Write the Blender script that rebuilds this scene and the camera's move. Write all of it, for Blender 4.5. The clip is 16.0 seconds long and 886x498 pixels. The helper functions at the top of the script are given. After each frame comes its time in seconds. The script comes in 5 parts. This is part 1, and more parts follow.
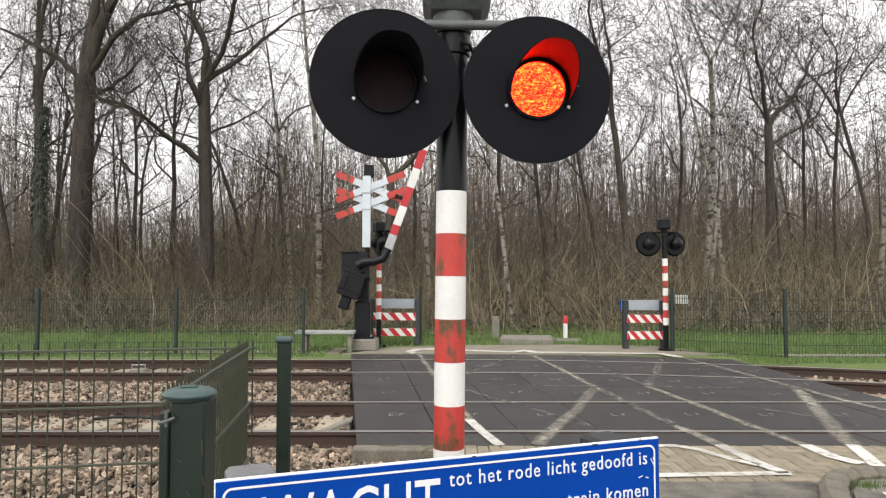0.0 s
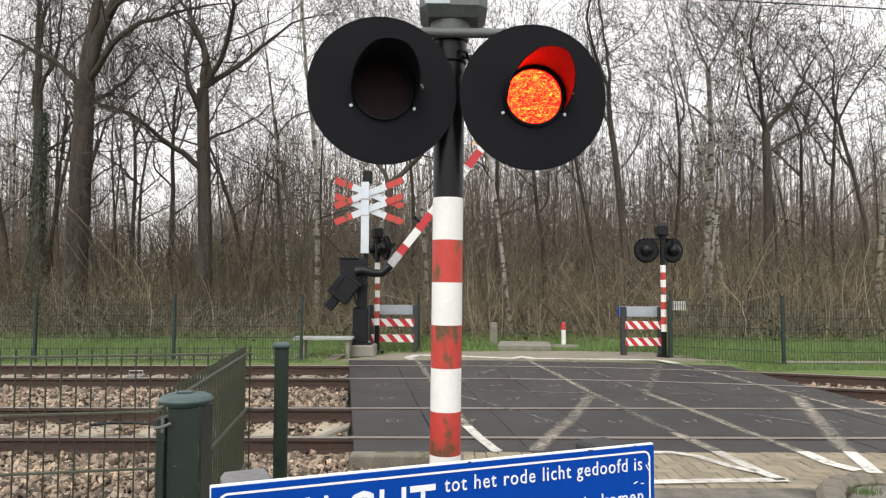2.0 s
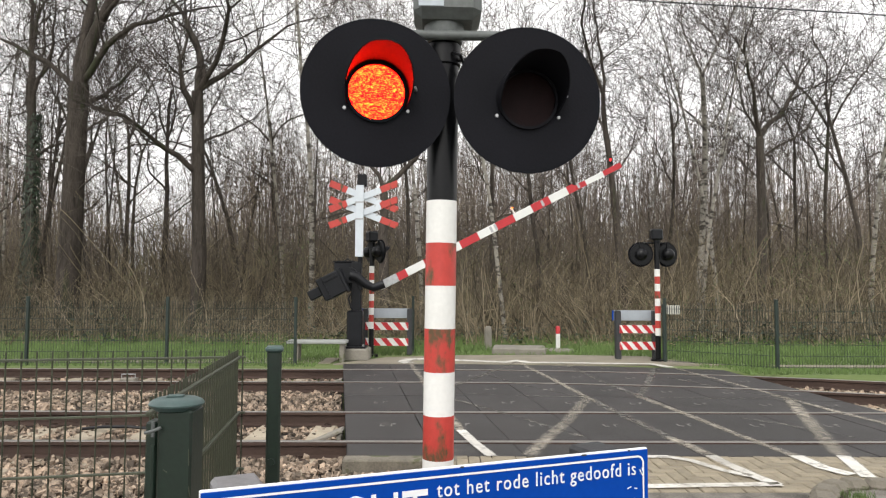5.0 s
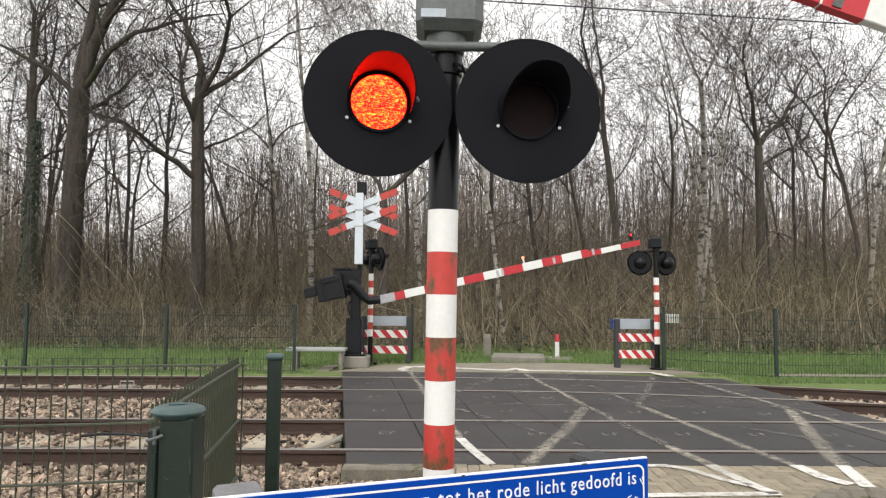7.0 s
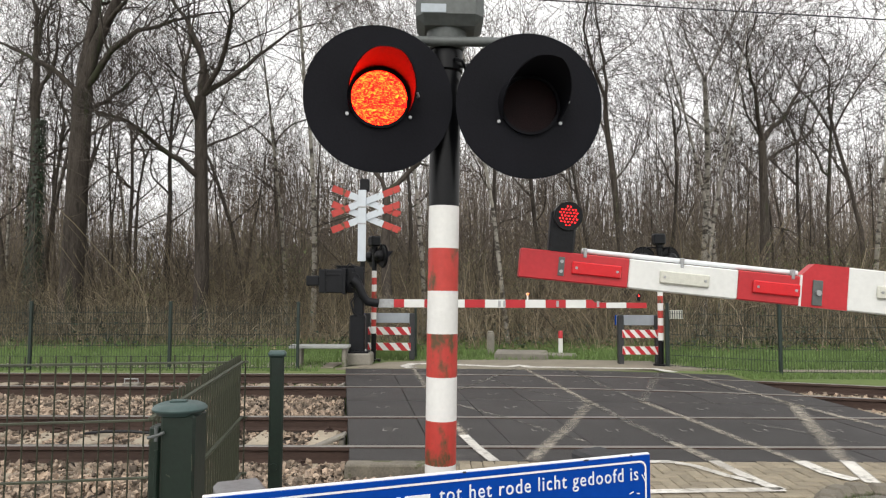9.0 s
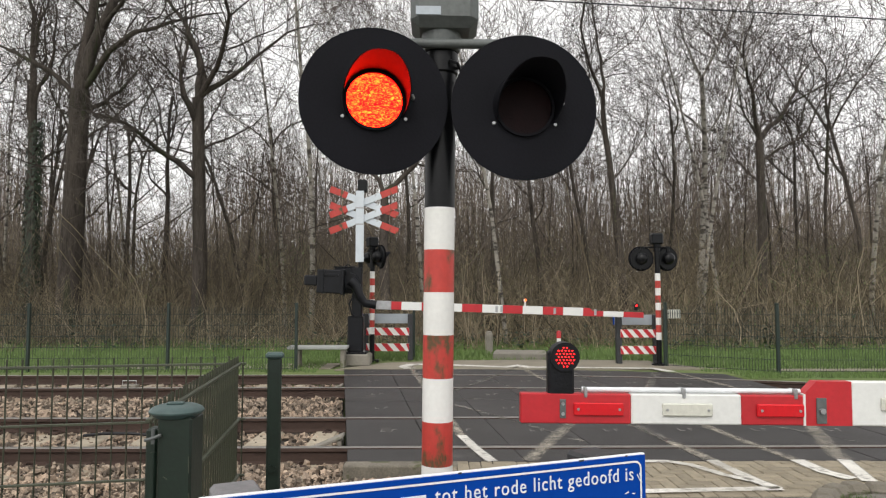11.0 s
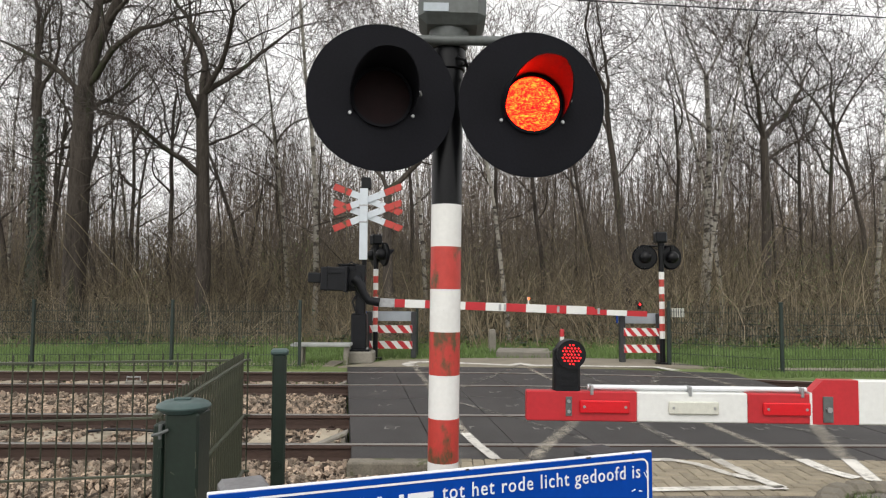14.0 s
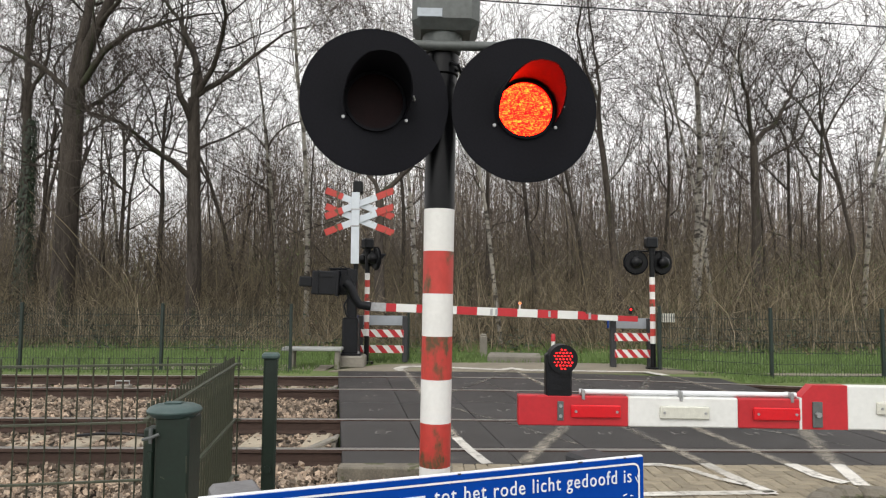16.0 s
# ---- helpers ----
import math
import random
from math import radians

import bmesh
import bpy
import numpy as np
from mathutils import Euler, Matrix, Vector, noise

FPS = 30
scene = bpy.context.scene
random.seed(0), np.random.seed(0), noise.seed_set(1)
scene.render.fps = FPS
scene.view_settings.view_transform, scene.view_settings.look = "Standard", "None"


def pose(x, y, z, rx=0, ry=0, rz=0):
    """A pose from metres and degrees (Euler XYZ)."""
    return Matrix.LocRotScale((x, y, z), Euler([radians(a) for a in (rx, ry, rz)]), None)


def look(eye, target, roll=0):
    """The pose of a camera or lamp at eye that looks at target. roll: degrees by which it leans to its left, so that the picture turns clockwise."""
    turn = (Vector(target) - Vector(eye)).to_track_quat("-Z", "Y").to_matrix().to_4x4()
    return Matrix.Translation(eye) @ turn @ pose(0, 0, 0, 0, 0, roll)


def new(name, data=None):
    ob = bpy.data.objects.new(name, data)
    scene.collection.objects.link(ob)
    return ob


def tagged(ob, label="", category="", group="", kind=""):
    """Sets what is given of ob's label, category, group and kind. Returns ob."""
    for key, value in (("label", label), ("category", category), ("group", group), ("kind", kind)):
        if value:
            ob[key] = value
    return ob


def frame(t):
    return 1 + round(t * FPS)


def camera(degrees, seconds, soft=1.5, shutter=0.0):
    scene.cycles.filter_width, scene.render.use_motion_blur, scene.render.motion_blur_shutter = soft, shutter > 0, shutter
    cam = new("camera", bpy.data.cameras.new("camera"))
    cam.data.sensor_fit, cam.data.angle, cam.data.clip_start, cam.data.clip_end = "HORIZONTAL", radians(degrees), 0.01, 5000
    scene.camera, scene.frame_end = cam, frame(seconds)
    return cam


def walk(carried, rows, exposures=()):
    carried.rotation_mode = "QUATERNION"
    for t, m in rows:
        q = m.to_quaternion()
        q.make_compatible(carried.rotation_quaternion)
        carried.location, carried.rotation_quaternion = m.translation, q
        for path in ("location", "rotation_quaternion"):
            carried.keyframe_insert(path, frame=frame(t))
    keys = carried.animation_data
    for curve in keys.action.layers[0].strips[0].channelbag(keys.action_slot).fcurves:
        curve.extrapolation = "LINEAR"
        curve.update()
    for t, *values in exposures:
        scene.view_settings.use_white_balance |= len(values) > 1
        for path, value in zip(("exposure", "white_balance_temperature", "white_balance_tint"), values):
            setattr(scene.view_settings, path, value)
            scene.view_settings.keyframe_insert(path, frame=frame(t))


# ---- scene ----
cam = camera(66.3, 16.0, 1.2)
PATH = [
    (0, (0.001, -0.007, 1.417), (0.0, 1.991, 1.502), -0.0),
    (0.5, (0.009, -0.009, 1.418), (0.01, 1.988, 1.509), -0.2),
    (1, (0.016, -0.006, 1.416), (0.017, 1.992, 1.506), -0.1),
    (1.5, (0.015, -0.005, 1.418), (0.015, 1.992, 1.514), 0.0),
    (2, (0.008, -0.017, 1.417), (0.011, 1.981, 1.52), 0.1),
    (2.5, (0.005, -0.013, 1.419), (0.014, 1.984, 1.527), 0.2),
    (3, (0.002, -0.007, 1.417), (0.019, 1.99, 1.522), 0.3),
    (3.5, (0.009, -0.005, 1.418), (0.029, 1.992, 1.517), 0.1),
    (4, (0.013, -0.005, 1.416), (0.032, 1.992, 1.521), 0.1),
    (6.5, (0.008, -0.012, 1.417), (0.028, 1.983, 1.545), 0.4),
    (7, (0.005, -0.019, 1.42), (0.026, 1.976, 1.556), 0.4),
    (7.5, (0.004, -0.017, 1.419), (0.024, 1.978, 1.555), 0.2),
    (8, (0.011, -0.027, 1.419), (0.028, 1.969, 1.549), 0.2),
    (8.5, (0.013, -0.012, 1.418), (0.026, 1.984, 1.545), 0.2),
    (9, (0.013, -0.012, 1.418), (0.024, 1.984, 1.545), 0.2),
    (11.5, (0.023, -0.02, 1.422), (0.038, 1.976, 1.55), -0.1),
    (12, (0.016, -0.018, 1.419), (0.027, 1.978, 1.542), -0.1),
    (12.5, (0.01, -0.018, 1.42), (0.017, 1.978, 1.545), 0.0),
    (13, (0.006, -0.028, 1.42), (0.008, 1.968, 1.549), 0.0),
    (13.5, (0.004, -0.022, 1.42), (0.01, 1.974, 1.552), 0.2),
    (14, (0.009, -0.019, 1.418), (0.016, 1.977, 1.54), 0.2),
    (14.5, (0.011, -0.016, 1.419), (0.021, 1.979, 1.547), 0.2),
    (15, (0.009, -0.019, 1.419), (0.028, 1.976, 1.558), 0.3),
    (15.5, (0.006, -0.018, 1.418), (0.033, 1.977, 1.555), 0.3),
    (16, (0.005, -0.022, 1.418), (0.037, 1.973, 1.553), 0.4),
]
walk(cam, [(t, look(eye, to, roll)) for t, eye, to, roll in PATH],
     [(0.0, 0.40), (8.4, 0.38), (9.0, 0.20), (11.3, 0.08), (16.0, 0.12)])

# ---------- light and exposure ----------
world = bpy.data.worlds.new("overcast_sky")
scene.world = world
world.use_nodes = True
wn, wl = world.node_tree.nodes, world.node_tree.links
wn.clear()
w_out = wn.new("ShaderNodeOutputWorld")
w_bg = wn.new("ShaderNodeBackground")
w_sky = wn.new("ShaderNodeTexSky")
w_sky.sky_type = "NISHITA"
w_sky.sun_disc = False
w_sky.sun_elevation, w_sky.sun_rotation = radians(42), radians(200)
w_sky.dust_density, w_sky.air_density = 4.0, 1.0
w_hsv = wn.new("ShaderNodeHueSaturation")
w_hsv.inputs["Saturation"].default_value = 0.10
w_coord = wn.new("ShaderNodeTexCoord")
w_noise = wn.new("ShaderNodeTexNoise")
w_noise.inputs["Scale"].default_value = 2.2
w_noise.inputs["Detail"].default_value = 6
w_ramp = wn.new("ShaderNodeValToRGB")
w_ramp.color_ramp.elements[0].position, w_ramp.color_ramp.elements[0].color = 0.30, (9.8, 9.65, 9.55, 1)
w_ramp.color_ramp.elements[1].position, w_ramp.color_ramp.elements[1].color = 0.65, (10.9, 10.75, 10.65, 1)
w_mix = wn.new("ShaderNodeMix")
w_mix.data_type = "RGBA"
w_mix.inputs["Factor"].default_value = 0.75
wl.new(w_coord.outputs["Generated"], w_noise.inputs["Vector"])
wl.new(w_noise.outputs["Fac"], w_ramp.inputs["Fac"])
wl.new(w_sky.outputs["Color"], w_hsv.inputs["Color"])
wl.new(w_hsv.outputs["Color"], w_mix.inputs["A"])
wl.new(w_ramp.outputs["Color"], w_mix.inputs["B"])
wl.new(w_mix.outputs["Result"], w_bg.inputs["Color"])
w_bg.inputs["Strength"].default_value = 0.125
wl.new(w_bg.outputs["Background"], w_out.inputs["Surface"])

sun = new("sun", bpy.data.lights.new("sun", "SUN"))
sun.data.energy, sun.data.angle, sun.data.color = 1.0, radians(25), (1.0, 0.95, 0.87)
sun.matrix_world = look((-3, -8, 12), (0, 4, 0))



# ---------- materials ----------
def mat(name, base, rough=0.7, metal=0.0, var=0.25, scale=8.0, bump=0.15, fine=60.0, tint=None, rand=0.0, spec=0.5,
        stain=None, stain_at=0.62, stain_scale=3.0, island=0.0, stretch=(1, 1, 1)):
    """A surface with colour variation at two scales, fine relief, and stains where asked."""
    m = bpy.data.materials.new(name)
    m.use_nodes = True
    n, l = m.node_tree.nodes, m.node_tree.links
    b = n["Principled BSDF"]
    co = n.new("ShaderNodeTexCoord")
    mp = n.new("ShaderNodeMapping")
    mp.inputs["Scale"].default_value = stretch
    l.new(co.outputs["Object"], mp.inputs["Vector"])
    big, small = n.new("ShaderNodeTexNoise"), n.new("ShaderNodeTexNoise")
    big.inputs["Scale"].default_value, big.inputs["Detail"].default_value = scale, 5
    small.inputs["Scale"].default_value, small.inputs["Detail"].default_value = fine, 4
    l.new(mp.outputs["Vector"], big.inputs["Vector"])
    l.new(mp.outputs["Vector"], small.inputs["Vector"])
    dark = tuple(c * (1 - var) for c in base)
    light = tuple(min(1.0, c * (1 + var)) for c in (tint or base))
    r = n.new("ShaderNodeValToRGB")
    r.color_ramp.elements[0].position, r.color_ramp.elements[0].color = 0.32, (*dark, 1)
    r.color_ramp.elements[1].position, r.color_ramp.elements[1].color = 0.68, (*light, 1)
    ad = n.new("ShaderNodeMath")
    ad.operation = "MULTIPLY_ADD"
    ad.inputs[1].default_value = 0.45
    l.new(small.outputs["Fac"], ad.inputs[0])
    sc = n.new("ShaderNodeMath")
    sc.operation = "MULTIPLY"
    sc.inputs[1].default_value = 0.55
    l.new(big.outputs["Fac"], sc.inputs[0])
    l.new(sc.outputs[0], ad.inputs[2])
    l.new(ad.outputs[0], r.inputs["Fac"])
    col = r.outputs["Color"]
    if stain:
        st = n.new("ShaderNodeTexNoise")
        st.inputs["Scale"].default_value, st.inputs["Detail"].default_value = stain_scale, 8
        st.inputs["Roughness"].default_value = 0.65
        l.new(mp.outputs["Vector"], st.inputs["Vector"])
        sr = n.new("ShaderNodeValToRGB")
        sr.color_ramp.elements[0].position, sr.color_ramp.elements[1].position = stain_at, stain_at + 0.06
        l.new(st.outputs["Fac"], sr.inputs["Fac"])
        mx = n.new("ShaderNodeMix")
        mx.data_type = "RGBA"
        l.new(sr.outputs["Color"], mx.inputs["Factor"])
        l.new(col, mx.inputs["A"])
        mx.inputs["B"].default_value = (*stain, 1)
        col = mx.outputs["Result"]
    if rand or island:
        src = n.new("ShaderNodeObjectInfo") if rand else n.new("ShaderNodeNewGeometry")
        amount = rand or island
        mr = n.new("ShaderNodeMapRange")
        mr.inputs["To Min"].default_value, mr.inputs["To Max"].default_value = 1 - amount, 1 + amount
        l.new(src.outputs["Random" if rand else "Random Per Island"], mr.inputs["Value"])
        hv = n.new("ShaderNodeHueSaturation")
        l.new(col, hv.inputs["Color"])
        l.new(mr.outputs["Result"], hv.inputs["Value"])
        col = hv.outputs["Color"]
    l.new(col, b.inputs["Base Color"])
    b.inputs["Roughness"].default_value, b.inputs["Metallic"].default_value = rough, metal
    b.inputs["Specular IOR Level"].default_value = spec
    if bump:
        bp = n.new("ShaderNodeBump")
        bp.inputs["Strength"].default_value, bp.inputs["Distance"].default_value = bump, 0.01
        l.new(small.outputs["Fac"], bp.inputs["Height"])
        l.new(bp.outputs["Normal"], b.inputs["Normal"])
    return m


def glow_mat(name, red, gold, strength, scale):
    """A lit red lens with a fine crackle of brighter streaks."""
    m = bpy.data.materials.new(name)
    m.use_nodes = True
    n, l = m.node_tree.nodes, m.node_tree.links
    n.clear()
    out, em = n.new("ShaderNodeOutputMaterial"), n.new("ShaderNodeEmission")
    co, mp = n.new("ShaderNodeTexCoord"), n.new("ShaderNodeMapping")
    mp.inputs["Rotation"].default_value = (0, radians(-18), 0)
    mp.inputs["Scale"].default_value = (0.55, 1, 1.25)
    no = n.new("ShaderNodeTexNoise")
    no.inputs["Scale"].default_value, no.inputs["Detail"].default_value = scale, 7
    no.inputs["Roughness"].default_value, no.inputs["Distortion"].default_value = 0.62, 1.6
    rp = n.new("ShaderNodeValToRGB")
    rp.color_ramp.elements[0].position, rp.color_ramp.elements[0].color = 0.42, (*red, 1)
    rp.color_ramp.elements[1].position, rp.color_ramp.elements[1].color = 0.62, (*gold, 1)
    mid = rp.color_ramp.elements.new(0.52)
    mid.color = (1.0, red[1] + (gold[1] - red[1]) * 0.07, red[2], 1)
    l.new(co.outputs["Object"], mp.inputs["Vector"])
    l.new(mp.outputs["Vector"], no.inputs["Vector"])
    l.new(no.outputs["Fac"], rp.inputs["Fac"])
    l.new(rp.outputs["Color"], em.inputs["Color"])
    em.inputs["Strength"].default_value = strength
    l.new(em.outputs["Emission"], out.inputs["Surface"])
    return m


BLACK = mat("black_paint", (0.0045, 0.0048, 0.006), 0.34, var=0.35, scale=6, bump=0.03, fine=90, spec=0.25)
BOARD = mat("matt_black_board", (0.0058, 0.0060, 0.0088), 0.7, var=0.3, scale=5, bump=0.06, fine=120, spec=0.14)
CAST = mat("black_cast_metal", (0.0055, 0.0062, 0.0085), 0.42, var=0.4, scale=7, bump=0.2, fine=50, spec=0.28)
WHITE = mat("white_paint", (0.74, 0.74, 0.72), 0.45, var=0.07, scale=5, bump=0.05, stain=(0.42, 0.41, 0.36), stain_at=0.68, stain_scale=9)
RED = mat("red_paint", (0.46, 0.045, 0.035), 0.42, var=0.18, scale=6, bump=0.05, stain=(0.10, 0.062, 0.028), stain_at=0.535, stain_scale=5, stretch=(1, 1, 0.55))
BEAMRED = mat("red_barrier_paint", (0.47, 0.022, 0.030), 0.38, var=0.12, scale=5, bump=0.04)
BEAMWHITE = mat("white_barrier_paint", (0.72, 0.73, 0.71), 0.4, var=0.07, scale=5, bump=0.04, stain=(0.5, 0.5, 0.46), stain_at=0.66)
COOLWHITE = mat("cool_white_enamel", (0.58, 0.63, 0.68), 0.45, var=0.08, scale=5, bump=0.04, stain=(0.42, 0.45, 0.46), stain_at=0.64, stain_scale=6)
STEEL = mat("galvanised_steel", (0.42, 0.43, 0.44), 0.42, metal=0.75, var=0.2, scale=20, bump=0.08)
GREYMETAL = mat("weathered_grey_metal", (0.105, 0.115, 0.113), 0.55, metal=0.1, var=0.25, scale=9, bump=0.1, stain=(0.09, 0.10, 0.06), stain_at=0.58)
GREEN = mat("dark_green_coating", (0.008, 0.018, 0.012), 0.42, var=0.3, scale=7, bump=0.06, stain=(0.035, 0.042, 0.02), stain_at=0.60, stain_scale=5)
GREENCAP = mat("faded_green_cap", (0.050, 0.085, 0.082), 0.45, var=0.2, scale=14, bump=0.06)
BARS = mat("weathered_olive_bars", (0.034, 0.038, 0.022), 0.5, var=0.35, scale=9, bump=0.05, stain=(0.06, 0.045, 0.025), stain_at=0.58)
RAILBAR = mat("worn_olive_rail", (0.055, 0.062, 0.040), 0.45, var=0.3, scale=9, bump=0.05)
FENCE = mat("dark_fence_coating", (0.014, 0.026, 0.021), 0.5, var=0.3, scale=7, bump=0.05)
BLUE = mat("blue_sign_face", (0.0008, 0.050, 0.33), 0.4, var=0.10, scale=4, bump=0.02, stain=(0.004, 0.062, 0.34), stain_at=0.66, spec=0.12)
SIGNWHITE = mat("white_sign_film", (0.78, 0.80, 0.83), 0.4, var=0.05, scale=10, bump=0.02)
SIGNBACK = mat("grey_sign_back", (0.36, 0.40, 0.44), 0.5, metal=0.2, var=0.12, scale=6, bump=0.05)
SLATE = mat("dark_recycled_plastic", (0.03, 0.032, 0.035), 0.6, var=0.3, scale=12, bump=0.2)
GREYBLOCK = mat("grey_plastic_cap", (0.16, 0.16, 0.165), 0.6, var=0.2, scale=14, bump=0.2)
REFRED = mat("red_reflector", (0.62, 0.010, 0.018), 0.18, var=0.08, scale=60, bump=0.12, fine=260)
REFWHITE = mat("clear_reflector", (0.62, 0.62, 0.55), 0.2, var=0.1, scale=60, bump=0.12, fine=260)
DARKLENS = mat("unlit_red_lens", (0.010, 0.0025, 0.003), 0.5, var=0.4, scale=30, bump=0.15, fine=160, spec=0.12)
DECK = mat("rubber_deck_panel", (0.041, 0.0385, 0.038), 0.56, var=0.30, scale=1.6, bump=0.25, fine=70, rand=0.10, spec=0.3, stain=(0.068, 0.063, 0.059), stain_at=0.60, stain_scale=1.3)
DECKEDGE = mat("dark_deck_edge", (0.010, 0.010, 0.011), 0.8, var=0.3, scale=6, bump=0.2)
LINE = mat("worn_white_road_paint", (0.44, 0.40, 0.33), 0.7, var=0.25, scale=5, bump=0.2, stain=(0.13, 0.12, 0.105), stain_at=0.53, stain_scale=9)
LINEFAINT = mat("faint_worn_road_paint", (0.33, 0.31, 0.27), 0.7, var=0.3, scale=5, bump=0.2, stain=(0.055, 0.053, 0.052), stain_at=0.47, stain_scale=9)
LINEBRIGHT = mat("bright_white_road_paint", (0.66, 0.64, 0.59), 0.65, var=0.15, scale=6, bump=0.2, stain=(0.30, 0.28, 0.25), stain_at=0.62, stain_scale=8)
MARK = mat("pale_lifting_mark", (0.20, 0.19, 0.18), 0.7, var=0.3, scale=20, bump=0.1)
PAVER = mat("grey_brown_paver", (0.25, 0.215, 0.155), 0.85, var=0.22, scale=9, bump=0.4, rand=0.16)
PAVEBED = mat("sandy_joint_bed", (0.055, 0.05, 0.038), 0.95, var=0.3, scale=12, bump=0.4)
ASPHALT = mat("worn_asphalt", (0.150, 0.138, 0.118), 0.92, var=0.75, scale=5, bump=1.0, fine=85, stain=(0.20, 0.19, 0.165), stain_at=0.56, stain_scale=2.5)
CONCRETE = mat("weathered_concrete", (0.215, 0.20, 0.17), 0.88, var=0.25, scale=4, bump=0.4, stain=(0.12, 0.13, 0.07), stain_at=0.60, stain_scale=3)
KERB = mat("mossy_kerb_concrete", (0.165, 0.148, 0.118), 0.9, var=0.3, scale=6, bump=0.5, stain=(0.085, 0.088, 0.045), stain_at=0.53, stain_scale=5)
PALEPATH = mat("pale_beige_paving", (0.225, 0.20, 0.155), 0.9, var=0.2, scale=2, bump=0.3, stain=(0.22, 0.22, 0.13), stain_at=0.6, stain_scale=1.2)
RAILSIDE = mat("rusty_rail_steel", (0.055, 0.033, 0.025), 0.8, metal=0.1, var=0.3, scale=7, bump=0.25, stretch=(0.3, 1, 1))
RAILTOP = mat("polished_rail_head", (0.34, 0.32, 0.30), 0.35, metal=0.85, var=0.15, scale=12, bump=0.05, stretch=(0.15, 1, 1))
BALLAST = mat("ballast_stone", (0.215, 0.187, 0.150), 0.92, var=0.38, scale=3, bump=0.4, fine=90, tint=(0.28, 0.21, 0.155), island=0.8)
# near-black brown: shade in the gaps between stones is put into this colour
BED = mat("shaded_ballast_bed", (0.038, 0.030, 0.024), 0.95, var=0.35, scale=14, bump=0.6)
SLEEPER = mat("weathered_sleeper", (0.36, 0.31, 0.235), 0.85, var=0.22, scale=6, bump=0.4, rand=0.15)
BARK = mat("grey_brown_bark", (0.058, 0.049, 0.042), 0.95, var=0.6, scale=7, bump=1.0, fine=34, stain=(0.046, 0.050, 0.030), stain_at=0.56, stain_scale=2.2, stretch=(1, 1, 0.14), rand=0.2, spec=0.2)
TWIG = mat("bare_twig_bark", (0.056, 0.045, 0.037), 0.9, var=0.3, scale=2, bump=0, rand=0.2)
TWIGPALE = mat("silver_birch_twig", (0.080, 0.062, 0.055), 0.9, var=0.3, scale=2, bump=0, rand=0.15)
SAPLING = mat("grey_sapling_bark", (0.085, 0.070, 0.056), 0.9, var=0.35, scale=1.0, bump=0, island=0.5)
BIRCH = mat("white_birch_bark", (0.25, 0.232, 0.20), 0.8, var=0.3, scale=4, bump=0.3, stain=(0.045, 0.038, 0.032), stain_at=0.50, stain_scale=2.6, stretch=(1, 1, 2.2))
BRUSH = mat("dry_brushwood", (0.125, 0.095, 0.066), 0.9, var=0.35, scale=1.2, bump=0, tint=(0.132, 0.112, 0.068), island=0.95)
BUDS = mat("fresh_green_buds", (0.085, 0.105, 0.038), 0.7, var=0.35, scale=2, bump=0, island=0.5)
PALEBRUSH = mat("pale_tan_shoots", (0.31, 0.255, 0.18), 0.85, var=0.3, scale=1.5, bump=0, island=0.5)
GRASS = mat("spring_grass", (0.105, 0.165, 0.045), 0.75, var=0.35, scale=0.8, bump=0, island=0.35)
IVY = mat("ivy_leaves", (0.014, 0.030, 0.011), 0.5, var=0.3, scale=2, bump=0, island=0.4)
LITTER = mat("dead_leaf_scrap", (0.22, 0.15, 0.09), 0.85, var=0.3, scale=3, bump=0, island=0.4)
WIRE = mat("dark_contact_wire", (0.03, 0.03, 0.032), 0.5, metal=0.5, var=0.2, scale=3, bump=0)
LIT = glow_mat("lit_red_signal_lens", (1.0, 0.0003, 0.0010), (1.0, 0.036, 0.0035), 24.0, 140)
LED = glow_mat("lit_red_led", (1.0, 0.012, 0.014), (1.0, 0.05, 0.04), 5.0, 30)
AMBER = glow_mat("lit_amber_lamp", (1.0, 0.10, 0.006), (1.0, 0.16, 0.01), 5.0, 30)


def wear(m, low, high, scale):
    """Rubs paint away in patches, so that what lies under it shows."""
    n, l = m.node_tree.nodes, m.node_tree.links
    out = n["Material Output"]
    co, no, rp = n.new("ShaderNodeTexCoord"), n.new("ShaderNodeTexNoise"), n.new("ShaderNodeMapRange")
    no.inputs["Scale"].default_value, no.inputs["Detail"].default_value, no.inputs["Roughness"].default_value = scale, 9, 0.72
    rp.inputs["From Min"].default_value, rp.inputs["From Max"].default_value = low, high
    tr, mx = n.new("ShaderNodeBsdfTransparent"), n.new("ShaderNodeMixShader")
    l.new(co.outputs["Object"], no.inputs["Vector"])
    l.new(no.outputs["Fac"], rp.inputs["Value"])
    at, mu = n.new("ShaderNodeAttribute"), n.new("ShaderNodeMath")
    at.attribute_name = "paint_left"
    mu.operation = "MULTIPLY"
    l.new(rp.outputs["Result"], mu.inputs[0])
    l.new(at.outputs["Fac"], mu.inputs[1])
    l.new(mu.outputs[0], mx.inputs["Fac"])
    l.new(tr.outputs["BSDF"], mx.inputs[1])
    l.new(n["Principled BSDF"].outputs["BSDF"], mx.inputs[2])
    l.new(mx.outputs["Shader"], out.inputs["Surface"])


wear(LINE, 0.26, 0.72, 11.0)
wear(LINEFAINT, 0.27, 0.80, 11.0)
wear(LINEBRIGHT, 0.25, 0.50, 9.0)


